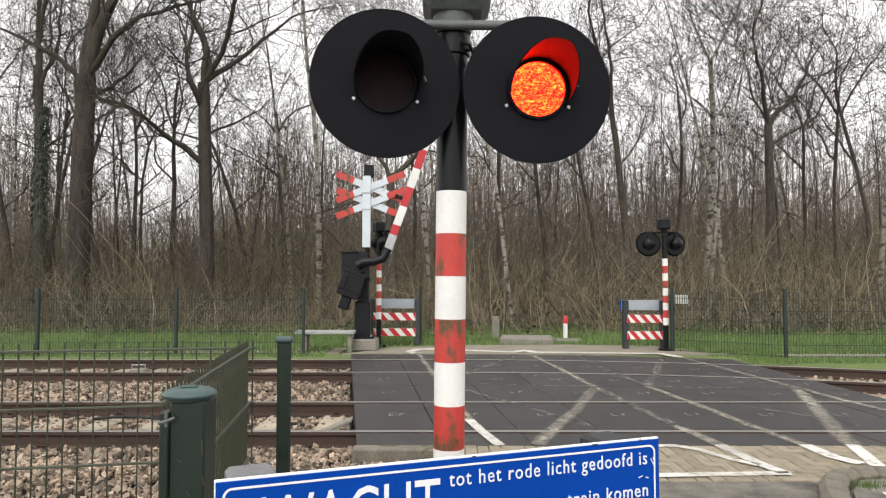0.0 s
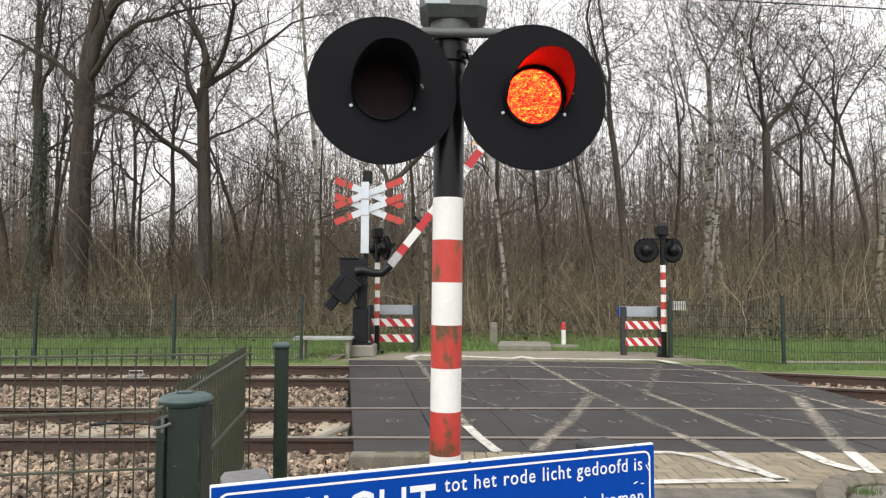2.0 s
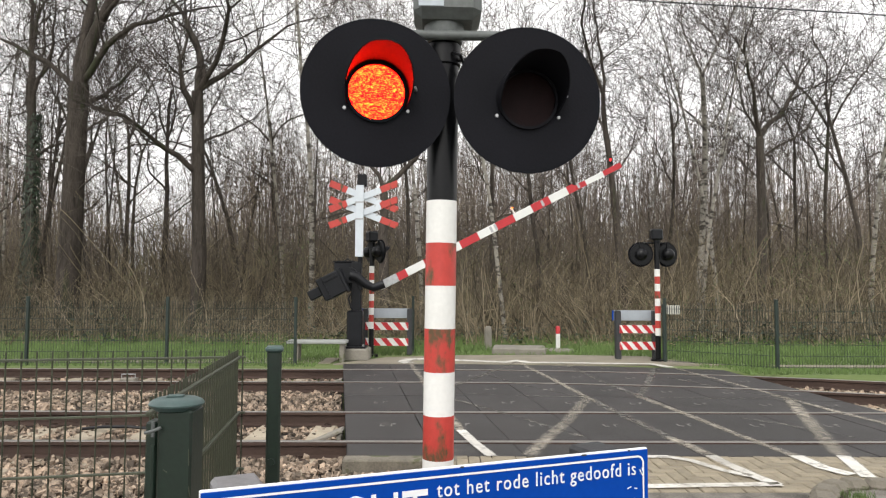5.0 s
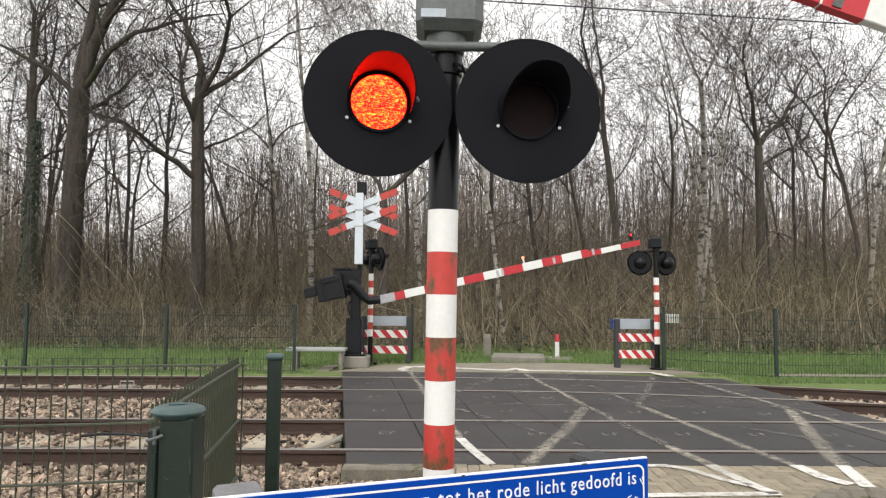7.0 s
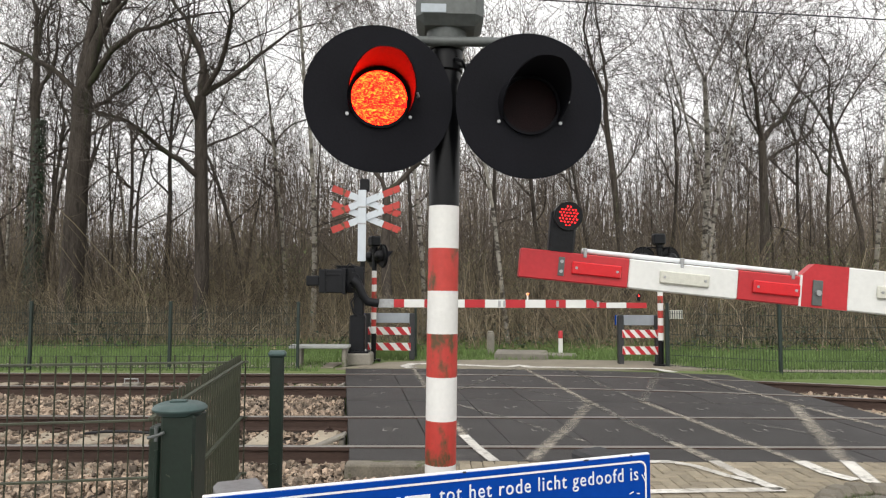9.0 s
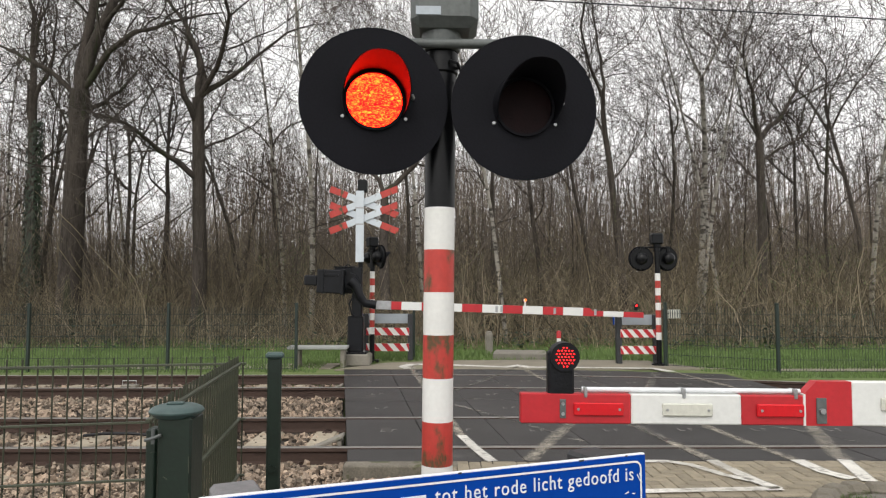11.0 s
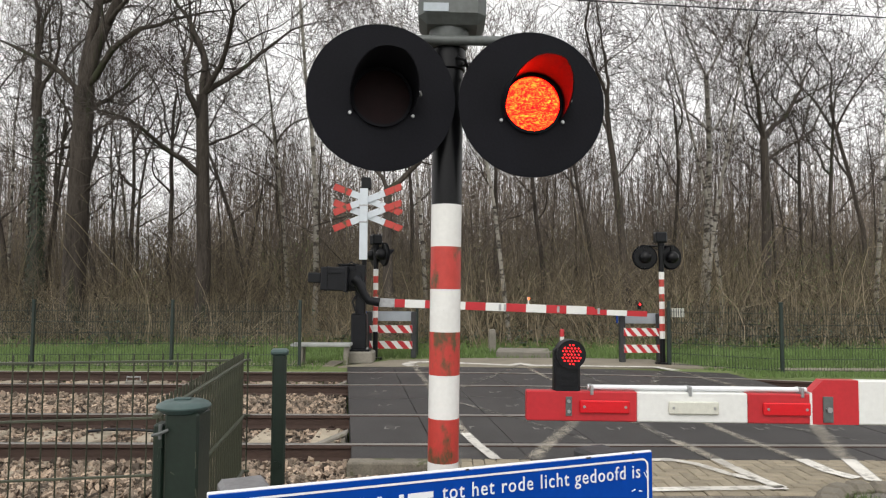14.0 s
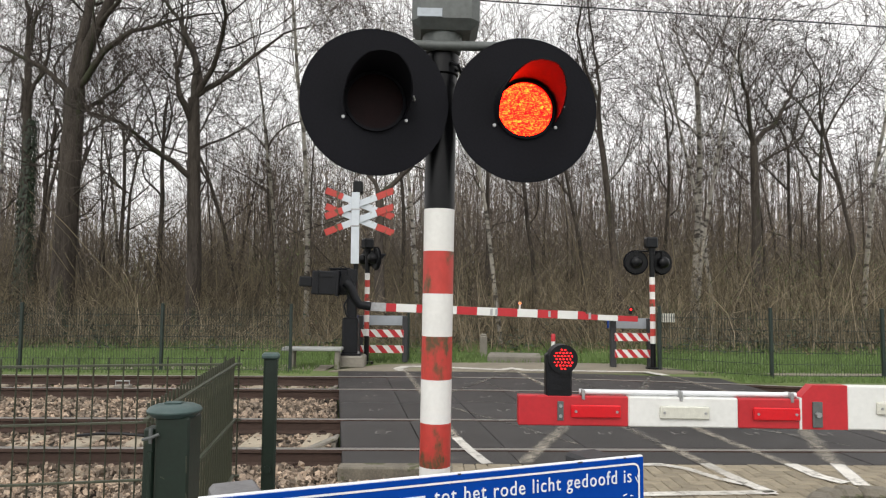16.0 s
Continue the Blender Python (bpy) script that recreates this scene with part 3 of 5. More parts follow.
def build_markings():
    """Worn crossing hatch: broad, thin and bright lines on the deck and the brick strip."""
    def mark(width, material, label, *pts):
        fine = []
        for (ax, ay), (bx, by) in zip(pts, pts[1:]):
            k = max(2, int(abs(by - ay) + abs(bx - ax)) * 2)
            fine += [(ax + (bx - ax) * i / k, ay + (by - ay) * i / k) for i in range(k)]
        fine.append(pts[-1])
        painted_line(fine, width, 0.006 if min(p[1] for p in pts) > 5.75 else 0.013, material, label, 0.2 if material is LINEBRIGHT else 0.55)

    broad, thin, bright = "broad worn whitish hatch line on the crossing", "faint thin worn line on the crossing", "bright white road line"
    # long hatch lines running away from the road
    mark(0.10, LINE, broad, (-0.52, 13.2), (-0.22, 10.68), (0.26, 6.79))
    mark(0.10, LINEBRIGHT, bright, (0.26, 6.79), (0.35, 6.3), (0.48, 5.75))
    mark(0.10, LINE, broad, (1.57, 13.0), (1.83, 10.46), (1.98, 8.67))
    mark(0.13, LINEFAINT, broad, (1.98, 8.67), (2.09, 7.66), (2.23, 6.49))
    mark(0.12, LINE, broad, (2.23, 6.49), (2.30, 6.1), (2.34, 5.81))
    mark(0.08, LINEFAINT, thin, (2.36, 13.0), (2.53, 10.26), (2.66, 8.94))
    mark(0.11, LINE, broad, (2.66, 8.94), (2.83, 7.66), (2.96, 6.42), (3.05, 5.81))
    mark(0.09, LINE, broad, (4.24, 12.13), (4.45, 10.06), (4.55, 8.84))
    mark(0.11, LINE, broad, (4.55, 8.84), (4.63, 7.9), (4.75, 7.18), (4.9, 6.3))
    # lines leaning the other way
    mark(0.13, LINE, broad, (1.95, 8.80), (1.45, 7.40), (0.94, 6.18), (0.80, 5.80))
    mark(0.09, LINEFAINT, thin, (0.27, 9.85), (0.78, 11.1), (1.57, 13.1))
    mark(0.12, LINEFAINT, broad, (2.66, 8.94), (3.05, 9.89), (3.87, 12.03))
    mark(0.15, LINE, broad, (4.55, 8.80), (4.07, 7.48), (3.57, 6.16), (3.46, 5.82))
    # faint cross lines
    mark(0.05, LINEFAINT, thin, (0.77, 11.3), (1.20, 10.09), (1.97, 8.72))
    mark(0.045, LINEFAINT, thin, (0.25, 9.20), (1.03, 9.01), (1.92, 8.89))
    mark(0.07, LINEFAINT, thin, (0.24, 8.68), (0.93, 7.47), (1.41, 6.54))
    mark(0.05, LINEFAINT, thin, (2.66, 8.90), (3.52, 8.79), (4.49, 8.84))
    mark(0.05, LINEFAINT, thin, (3.68, 10.85), (4.17, 9.54), (4.47, 8.78))
    mark(0.06, LINEFAINT, thin, (3.34, 7.49), (3.68, 7.10), (4.01, 6.51))
    # brighter paint left where the lines meet
    for x, y in ((1.97, 8.76), (4.54, 8.82)):
        mark(0.10, LINE, "patch of paint left where lines meet", (x - 0.04, y + 0.30), (x, y), (x + 0.05, y - 0.30))
    # on the bricks
    mark(0.09, LINEBRIGHT, bright, (1.40, 5.76), (1.95, 5.74), (2.10, 5.62), (2.25, 5.31), (2.38, 5.16))
    mark(0.11, LINEBRIGHT, bright, (2.33, 5.78), (2.35, 5.53), (2.41, 5.15), (2.47, 4.94))
    mark(0.13, LINEBRIGHT, bright, (3.05, 5.78), (3.07, 5.40), (3.17, 5.20))
    mark(0.12, LINEBRIGHT, bright, (3.45, 5.78), (3.38, 5.55), (3.25, 5.12))
    mark(0.10, LINEBRIGHT, "bright white line along the brick strip", (0.0, 4.84), (1.0, 4.86), (1.9, 4.92), (2.5, 4.95))
    # edge lines on the far road
    mark(0.24, LINEBRIGHT, "white edge line curving onto the far road", (-0.50, 12.75), (-0.62, 13.1), (-0.52, 13.5), (-0.2, 13.55), (0.36, 13.36), (1.34, 13.0), (1.58, 13.3), (1.75, 12.98), (2.40, 12.93))
    mark(0.20, LINEBRIGHT, "white edge line curving across the far road", (2.40, 12.93), (3.35, 12.82), (4.05, 12.75), (4.22, 12.2))


def build_near_road():
    clip_sheet("road", [(-0.55, -12), (9, -12), (9, 4.78), (-0.55, 4.78)], 0.0, 0.2, ASPHALT, "worn patchy grey asphalt road before the crossing")
    clip_sheet("pavement", [(-0.555, -12), (-9, -12), (-9, 2.7), (-0.555, 2.7)], -0.004, 0.2, ASPHALT, "asphalt path beside the road")
    bed = clip_sheet("brick_strip", [(-0.02, 4.79), (9, 4.79), (9, 5.79), (-0.02, 5.79)], -0.012, 0.18, PAVEBED, "grey-brown brick paver strip before the deck")
    far = clip_sheet("far_road", [(-1.9, 12.72), (5.4, 12.72), (4.7, 13.4), (4.4, 14.2), (2.6, 14.5), (0.5, 14.35), (-1.0, 13.9)],
                     0.0, 0.2, PALEPATH, "pale beige paved road beyond the tracks")
    clip_sheet("verge_path", [(-14, 12.85), (-2.0, 12.95), (-1.9, 13.9), (-14, 13.3)], -0.012, 0.1, PALEPATH, "narrow pale path beside the bench")
    clip_sheet("cycle_path", [(6.4, 12.42), (30, 12.30), (30, 12.85), (6.2, 12.75)], -0.010, 0.1, PALEPATH, "grey path behind the mesh fence")
    # same darkened bed colour, carrying the shade between the loose stones
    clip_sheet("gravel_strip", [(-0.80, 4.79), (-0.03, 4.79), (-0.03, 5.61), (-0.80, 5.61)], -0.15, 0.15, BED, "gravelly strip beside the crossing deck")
    # pavers in a herringbone bond, cut at the strip's edges
    whole = Shape().box((0.195, 0.094, 0.07), (0, 0, -0.035), c=0.006).mesh("paver", PAVER, smooth=0)
    half = Shape().box((0.094, 0.094, 0.07), (0, 0, -0.035), c=0.006).mesh("paver", PAVER, smooth=0)
    rng = random.Random(11)
    for i in range(48):
        for j in range(10):
            k = (i - j) % 4
            x, y, turn, me = 0.03 + 0.1 * i, 4.84 + 0.1 * j, 0, half
            if k == 0 and i < 47:
                x, me = x + 0.05, whole
            elif k == 3 and j < 9:
                y, turn, me = y + 0.05, 90, whole
            elif (k == 1 and i > 0) or (k == 2 and j > 0):
                continue
            ob = new("paver", me)
            ob.parent = bed
            ob.matrix_basis = pose(x, y, 0.002 + rng.uniform(-0.003, 0.004), rng.uniform(-0.8, 0.8), rng.uniform(-0.8, 0.8), turn + rng.uniform(-0.9, 0.9))


def build_kerb():
    """Rounded concrete kerb stones round the corner of an island."""
    pts = [(2.0, 2.87), (2.17, 3.47), (2.36, 4.07), (2.46, 4.31), (2.56, 4.51), (2.68, 4.67), (2.83, 4.76), (3.0, 4.78), (3.2, 4.73), (3.38, 4.62), (3.7, 4.27), (4.15, 3.87)]
    k = thing("kerb", pose(0, 0, 0), "rounded grey concrete kerb at the island's corner", "kerb", kind="structure")
    for (ax, ay), (bx, by) in zip(pts, pts[1:]):
        ln = math.hypot(bx - ax, by - ay)
        s = Shape().box((ln + 0.012, 0.17, 0.26), (0, 0, -0.03), c=0.04)
        part("kerb_stone", s, KERB, k, at=pose((ax + bx) / 2, (ay + by) / 2, 0.0, 0, 0, math.degrees(math.atan2(by - ay, bx - ax))))
    clip_sheet("island", [(2.1, 2.87), (2.44, 4.02), (2.62, 4.39), (2.8, 4.62), (3.0, 4.67), (3.25, 4.57), (4.05, 3.82), (4.05, 2.87)], 0.055, 0.1, ASPHALT, "mossy paved island inside the kerb")
    painted_line([(2.75, 4.24), (3.0, 4.175), (3.29, 4.10)], 0.25, 0.062, LINEBRIGHT, "white painted block on the island", 0.1)
    g = Shape()
    rng = random.Random(8)
    for i in range(110):
        x, y = 2.78 + rng.gauss(0, 0.05), 4.49 + rng.gauss(0, 0.03)
        h = rng.uniform(0.02, 0.06)
        dx, dy = rng.uniform(-0.02, 0.02), rng.uniform(-0.02, 0.02)
        g.add([(x - 0.003, y, 0.054), (x + 0.003, y, 0.054), (x + dx, y + dy, 0.054 + h)], [(0, 1, 2)])
    tagged(new("grass_tuft", g.mesh("grass_tuft", GRASS, smooth=0)), "small green grass tuft in the kerb's corner", "grass", kind="stuff")
    # far slab island
    t = thing("concrete_slab", pose(1.83, 15.0, 0), "low weathered concrete slab on the far verge", "slab")
    part("slab", Shape().box((1.15, 0.8, 0.20), (0, 0, 0.03), (0, 0, -8), c=0.03), CONCRETE, t)
    part("slab_end", Shape().box((0.75, 0.5, 0.10), (0.9, 0.35, 0.0), (0, 0, -10), c=0.03), CONCRETE, t)


# ---------- crossing signals ----------
BAND = 0.1448


def banded_post(bottom, bands_top, top, r, bands=13):
    """A round post: dark top, then white and red bands down to the foot."""
    s = Shape()
    zs, slots = [top, bands_top], [0]
    z = bands_top
    k = 0
    while z > bottom + 0.01 and k < bands:
        z = max(bottom, z - BAND)
        zs.append(z)
        slots.append(1 if k % 2 == 0 else 2)
        k += 1
    if z > bottom + 0.01:
        zs.append(bottom)
        slots.append(0)
    return s.tube([(0, 0, q) for q in zs], r, 32, slots=slots)


def half_disc(r, side, n=20):
    """Half a disc in the x-z plane, 3 mm thick, with a straight edge at x = 0."""
    pts = [(side * r * math.cos(a), r * math.sin(a)) for a in (math.pi * (i / n - 0.5) for i in range(n + 1))]
    return Shape().profile(pts, 0.0, 0.003)


def lamp_board(parent, x, z, turn, y, working, hood=0):
    """A round black board with a hooded red lamp, facing -y; working: with added blades that blink it."""
    board = part("lamp_board", Shape().ring(0.098, 0.247, 0.0, 0.006, 72), BOARD, parent, "round matt black backing board",
                 pose(x, y, z, 0, 0, turn))
    visor = Shape().ring(0.104, 0.108, -0.195, 0.0, 40, -28, 208)
    for i, p in enumerate(visor.v):
        a = math.degrees(math.atan2(p[2], p[0]))
        cut = max(0.0, (66 - (a if abs(a) < 90 else (180 - a if a > 0 else -180 - a))) / 94) ** 1.2
        if p[1] < -0.01:
            visor.v[i] = (p[0] * 1.02, p[1] * (1 - 0.90 * min(1.0, cut)), p[2] * 1.02)
    part("visor", visor, BOARD, board, "black tubular hood over the lamp", pose(0, 0, 0, 0, 0, hood))
    part("gasket", Shape().ring(0.092, 0.101, -0.012, 0.0, 48), BOARD, board)
    lens = Shape().ring(0.0005, 0.099, 0.0125, 0.030, 48)
    part("lens", lens, LIT if working else DARKLENS, board, "red crackled glass lens" if working else "")
    drum = Shape().ring(0.205, 0.214, 0.006, 0.044, 48).ring(0.0005, 0.214, 0.044, 0.050, 48)
    part("drum", drum, BLACK, board)
    can = Shape().tube([(0, 0.05, 0), (0, 0.12, 0), (0, 0.16, 0), (0, 0.185, 0), (0, 0.192, 0)], [0.118, 0.114, 0.095, 0.055, 0.02], 32)
    part("lamp_can", can, BLACK, board, "black domed lamp housing")
    for bx in (-0.104, 0.104):
        b = Shape().tube([(bx, -0.008, -0.058), (bx, 0.002, -0.058)], [0.0055, 0.0065], 10)
        part("bolt", b, STEEL, board)
    hook = Shape().tube([(0.128, 0, 0.012), (0.13, -0.014, 0.012), (0.124, -0.02, 0.022)], 0.004, 8)
    part("hook", hook, STEEL, board)
    strap = Shape().box((0.05, 0.03, 0.16), (0, 0.06, 0.16), c=0.004)
    part("strap", strap, BLACK, board)
    blades = []
    if working:
        # added half discs, no real lamp part: they hide the always-lit lens
        for side in (-1, 1):
            blades.append(part("added_blink_blade", half_disc(0.1, side), DARKLENS, board, "added dark red blade that covers the lit lens between flashes", pose(0, 0.0075, 0)))
    return blades


def signal_post(name, m, label, bands_top, top, working=False, left=(-0.220, 2.053, 10, -0.125), right=(0.281, 2.045, 4, -0.095), foot=0.0, housing=GREYMETAL, bands=15):
    t = thing(name, m, label, "signal", "flashing light posts of the crossing")
    part("post", banded_post(foot, bands_top, top, 0.0525, bands), [BLACK, WHITE, RED], t, "black post with red and white bands")
    part("base", Shape().tube([(0, 0, foot - 0.02), (0, 0, foot + 0.03)], 0.15, 24), BLACK, t)
    # bell housing and its collar
    part("bell_housing", Shape().box((0.232, 0.21, 0.22), (0.01, 0, top + 0.118), c=0.03), housing, t, "weathered bell housing")
    part("housing_label", Shape().box((0.085, 0.004, 0.03), (-0.045, -0.106, top + 0.055), c=0.001), SIGNBACK, t)
    col = Shape().tube([(0, 0, top - 0.055), (0, 0, top - 0.05), (0, 0, top - 0.03), (0, 0, top + 0.01)], [0.058, 0.064, 0.068, 0.070], 24)
    part("collar", col, housing, t)
    sock = Shape().tube([(0, 0, top - 0.135), (0, 0, top - 0.13), (0, 0, top - 0.062), (0, 0, top - 0.058)], [0.055, 0.059, 0.059, 0.056], 24)
    part("socket", sock, BLACK, t, "black socket clamped round the post")
    cable = Shape().tube([(0.03, -0.055, top - 0.10), (0.055, -0.075, top - 0.115), (0.07, -0.05, top - 0.14), (0.06, -0.02, top - 0.17)], 0.006, 8)
    part("cable", cable, BLACK, t)
    part("clamp_bolt", Shape().tube([(0.05, -0.03, top - 0.115), (0.08, -0.03, top - 0.115)], 0.008, 10), BLACK, t)
    za = top - 0.045
    arm = Shape().tube([(left[0] + 0.03, -0.02, za), (left[0] + 0.07, -0.068, za), (right[0] - 0.07, -0.068, za), (right[0] - 0.03, -0.02, za)], 0.0165, 16)
    part("arm", arm, housing, t, "horizontal tube arm")
    b = []
    for x, z, turn, y in (left, right):
        b.append(lamp_board(t, x, z, turn, y, working, 6 if working and x > 0 else 2))
    return t, b


def build_signals():
    t, (bl, br) = signal_post("crossing_signal", pose(0.011, 2.316, 0, 0, 0.6, 0), "red and white banded signal post with two round lamp boards", 1.712, 2.315, True)
    signal_post("crossing_signal", pose(4.365, 13.35, 0, 0, 0, 180), "far signal post seen from behind with two black lamp boards", 1.795, 2.36,
                left=(-0.215, 2.09, 14, -0.10), right=(0.295, 2.09, -4, -0.10), housing=CAST, bands=9)
    signal_post("crossing_signal", pose(-1.345, 14.2, 0, 0, 0, 118), "far banded signal post seen from the side beside the barrier", 1.86, 2.36,
                left=(-0.24, 2.16, 0, -0.10), right=(0.26, 2.16, 0, -0.10), housing=CAST, bands=9)
    return bl, br


# ---------- barriers ----------
def build_boom(parent, d, pivot, detailed):
    """A tapering boom in red and white sections with its sleeve, bent arm and counterweight; the pivot is its origin."""
    core = Shape().box((4.98, 0.03, 0.09), (d * 3.30, 0, -0.4855), c=0.004)
    boom = part("boom", core, STEEL, parent, "red and white banded barrier boom", pose(*pivot))
    edges = [0.81, 1.02]
    while edges[-1] < 5.80:
        edges.append(min(5.81, edges[-1] + 0.3992))
    red = True
    for a, b in zip(edges, edges[1:]):
        spans = [(a, 4.785, False), (4.785, b, True)] if a < 4.785 < b else [(a, b, a > 4.7)]
        for p, q, thin in spans:
            h, zc = (0.107, -0.4855) if thin else (0.158, -0.46)
            if q == 4.785:
                body = Shape().profile([(d * p, -0.539), (d * (q - 0.001), -0.539), (d * (q - 0.001), -0.425), (d * (q - 0.045), -0.381), (d * p, -0.381)], -0.0225, 0.0225)
            else:
                body = Shape().box((q - p - 0.001, 0.045, h), (d * (p + q) / 2, 0, zc), c=0.004)
            part("section", body, BEAMRED if red else BEAMWHITE, boom, "red section" if red else "white section")
        red = not red
    part("sleeve", Shape().box((0.40, 0.06, 0.17), (d * 0.62, 0, -0.46), c=0.006), STEEL, boom, "grey metal boom sleeve")
    arm = Shape().tube([(0, -0.05, 0), (d * 0.10, -0.05, -0.08), (d * 0.20, -0.04, -0.30), (d * 0.30, -0.02, -0.43), (d * 0.52, 0, -0.46)],
                       [0.10, 0.10, 0.085, 0.085, 0.09], 12)
    part("bent_arm", arm, CAST, boom, "black bent boom arm")
    part("counterweight", Shape().box((0.50, 0.30, 0.46), (-d * 0.38, -0.10, -0.03), c=0.02).box((0.06, 0.32, 0.5), (-d * 0.14, -0.10, -0.03), c=0.01).box((0.03, 0.34, 0.48), (-d * 0.50, -0.10, -0.03), c=0.008).box((0.30, 0.02, 0.05), (-d * 0.36, -0.26, 0.10), c=0.005),
         CAST, boom, "black counterweight box")
    part("weight_end", Shape().box((0.26, 0.16, 0.20), (-d * 0.76, -0.10, -0.02), c=0.02), CAST, boom)
    front = -0.0225
    if detailed:
        tip = 5.81
        zc = -0.4855
        # tip lamp, with its field of small red lights
        lamp = Shape().box((0.095, 0.05, 0.16), (d * (tip - 0.148), 0.005, zc + 0.125), c=0.008)
        body = part("lamp_body", lamp, CAST, boom, "black tip lamp housing")
        disc = Shape().tube([(d * (tip - 0.160), -0.035, zc + 0.185), (d * (tip - 0.160), 0.035, zc + 0.185)], 0.052, 32)
        part("lamp_disc", disc, CAST, boom, "round black lamp face")
        k = 0
        for i in range(-3, 4):
            for j in range(-3, 4):
                x, z = i * 0.0125 + (0.006 if j % 2 else 0), j * 0.0112
                if math.hypot(x, z) < 0.0375:
                    b = Shape().tube([(0, -0.0385, 0), (0, -0.034, 0)], 0.0027, 8)
                    part("led", b, LED, boom, "" if k else "glowing red light-emitting diode", pose(d * (tip - 0.160) + x, 0, zc + 0.185 + z))
                    k += 1
        for a, b, m, label in ((0.19, 0.37, REFRED, "red reflector"), (0.51, 0.69, REFWHITE, "clear reflector"), (0.85, 1.02, REFRED, "red reflector"),
                               (1.30, 1.48, REFWHITE, "clear reflector"), (1.80, 1.98, REFRED, "red reflector")):
            zz = zc if a < 1.1 else -0.46
            r = part("reflector", Shape().box((b - a, 0.012, 0.046), (d * (tip - (a + b) / 2), front - 0.006, zz), c=0.004), m, boom, label)
            for q in (a + 0.016, b - 0.016):
                part("screw", Shape().tube([(d * (tip - q), front - 0.015, zz), (d * (tip - q), front - 0.01, zz)], 0.005, 8), STEEL, r)
        p = part("bracket_plate", Shape().box((0.022, 0.005, 0.068), (d * (tip - 0.152), front - 0.003, zc), c=0.001), GREYMETAL, boom)
        for q in (-0.018, 0.018):
            part("screw", Shape().tube([(d * (tip - 0.152), front - 0.011, zc + q), (d * (tip - 0.152), front - 0.005, zc + q)], 0.006, 10), STEEL, p)
        p = part("joint_plate", Shape().box((0.036, 0.006, 0.092), (d * (tip - 1.085), front - 0.003, zc), c=0.001), GREYMETAL, boom)
        part("screw", Shape().tube([(d * (tip - 1.085), front - 0.016, zc), (d * (tip - 1.085), front - 0.005, zc)], 0.011, 6), STEEL, p)
        rod = Shape().tube([(d * (tip - 0.225), 0, zc + 0.066), (d * (tip - 1.02), 0, zc + 0.066)], 0.009, 12)
        part("cable_tube", rod, SIGNWHITE, boom, "pale cable tube along the top")
        for a in (0.235, 0.59, 0.995):
            part("clip", Shape().box((0.012, 0.05, 0.035), (d * (tip - a), -0.002, zc + 0.058), c=0.002), STEEL, boom)
        wedge = Shape().profile([(d * (tip - 1.02), -0.539), (d * (tip - 1.02), -0.426), (d * (tip - 1.028), -0.426), (d * (tip - 1.028), -0.539)], -0.026, 0.026)
        part("end_plate", wedge, BEAMWHITE, boom)
    else:
        for u, m, label in ((1.56, DARKLENS, "small unlit barrier lamp"), (3.46, AMBER, "small glowing amber barrier lamp"), (5.66, LED, "small glowing red barrier lamp")):
            up = 0.13 if u < 5 else 0.10
            st = part("lamp_body", Shape().box((0.07 if u > 5 or u < 3 else 0.03, 0.05, up), (d * u, 0, -0.40 + up / 2), c=0.01).tube([(d * u, -0.03, -0.40 + up), (d * u, 0.05, -0.40 + up)], 0.042 if u > 5 or u < 3 else 0.026, 16),
                      CAST if u > 5 or u < 3 else BEAMWHITE, boom)
            part("lamp_glass", Shape().tube([(d * u, -0.036, -0.40 + up), (d * u, -0.029, -0.40 + up)], 0.020, 14), m, st, label)
        for u in (2.9, 3.0, 4.05, 4.85):
            part("joint_plate", Shape().box((0.05, 0.005, 0.12), (d * u, front - 0.002, -0.46), c=0.001), STEEL, boom)
    return boom


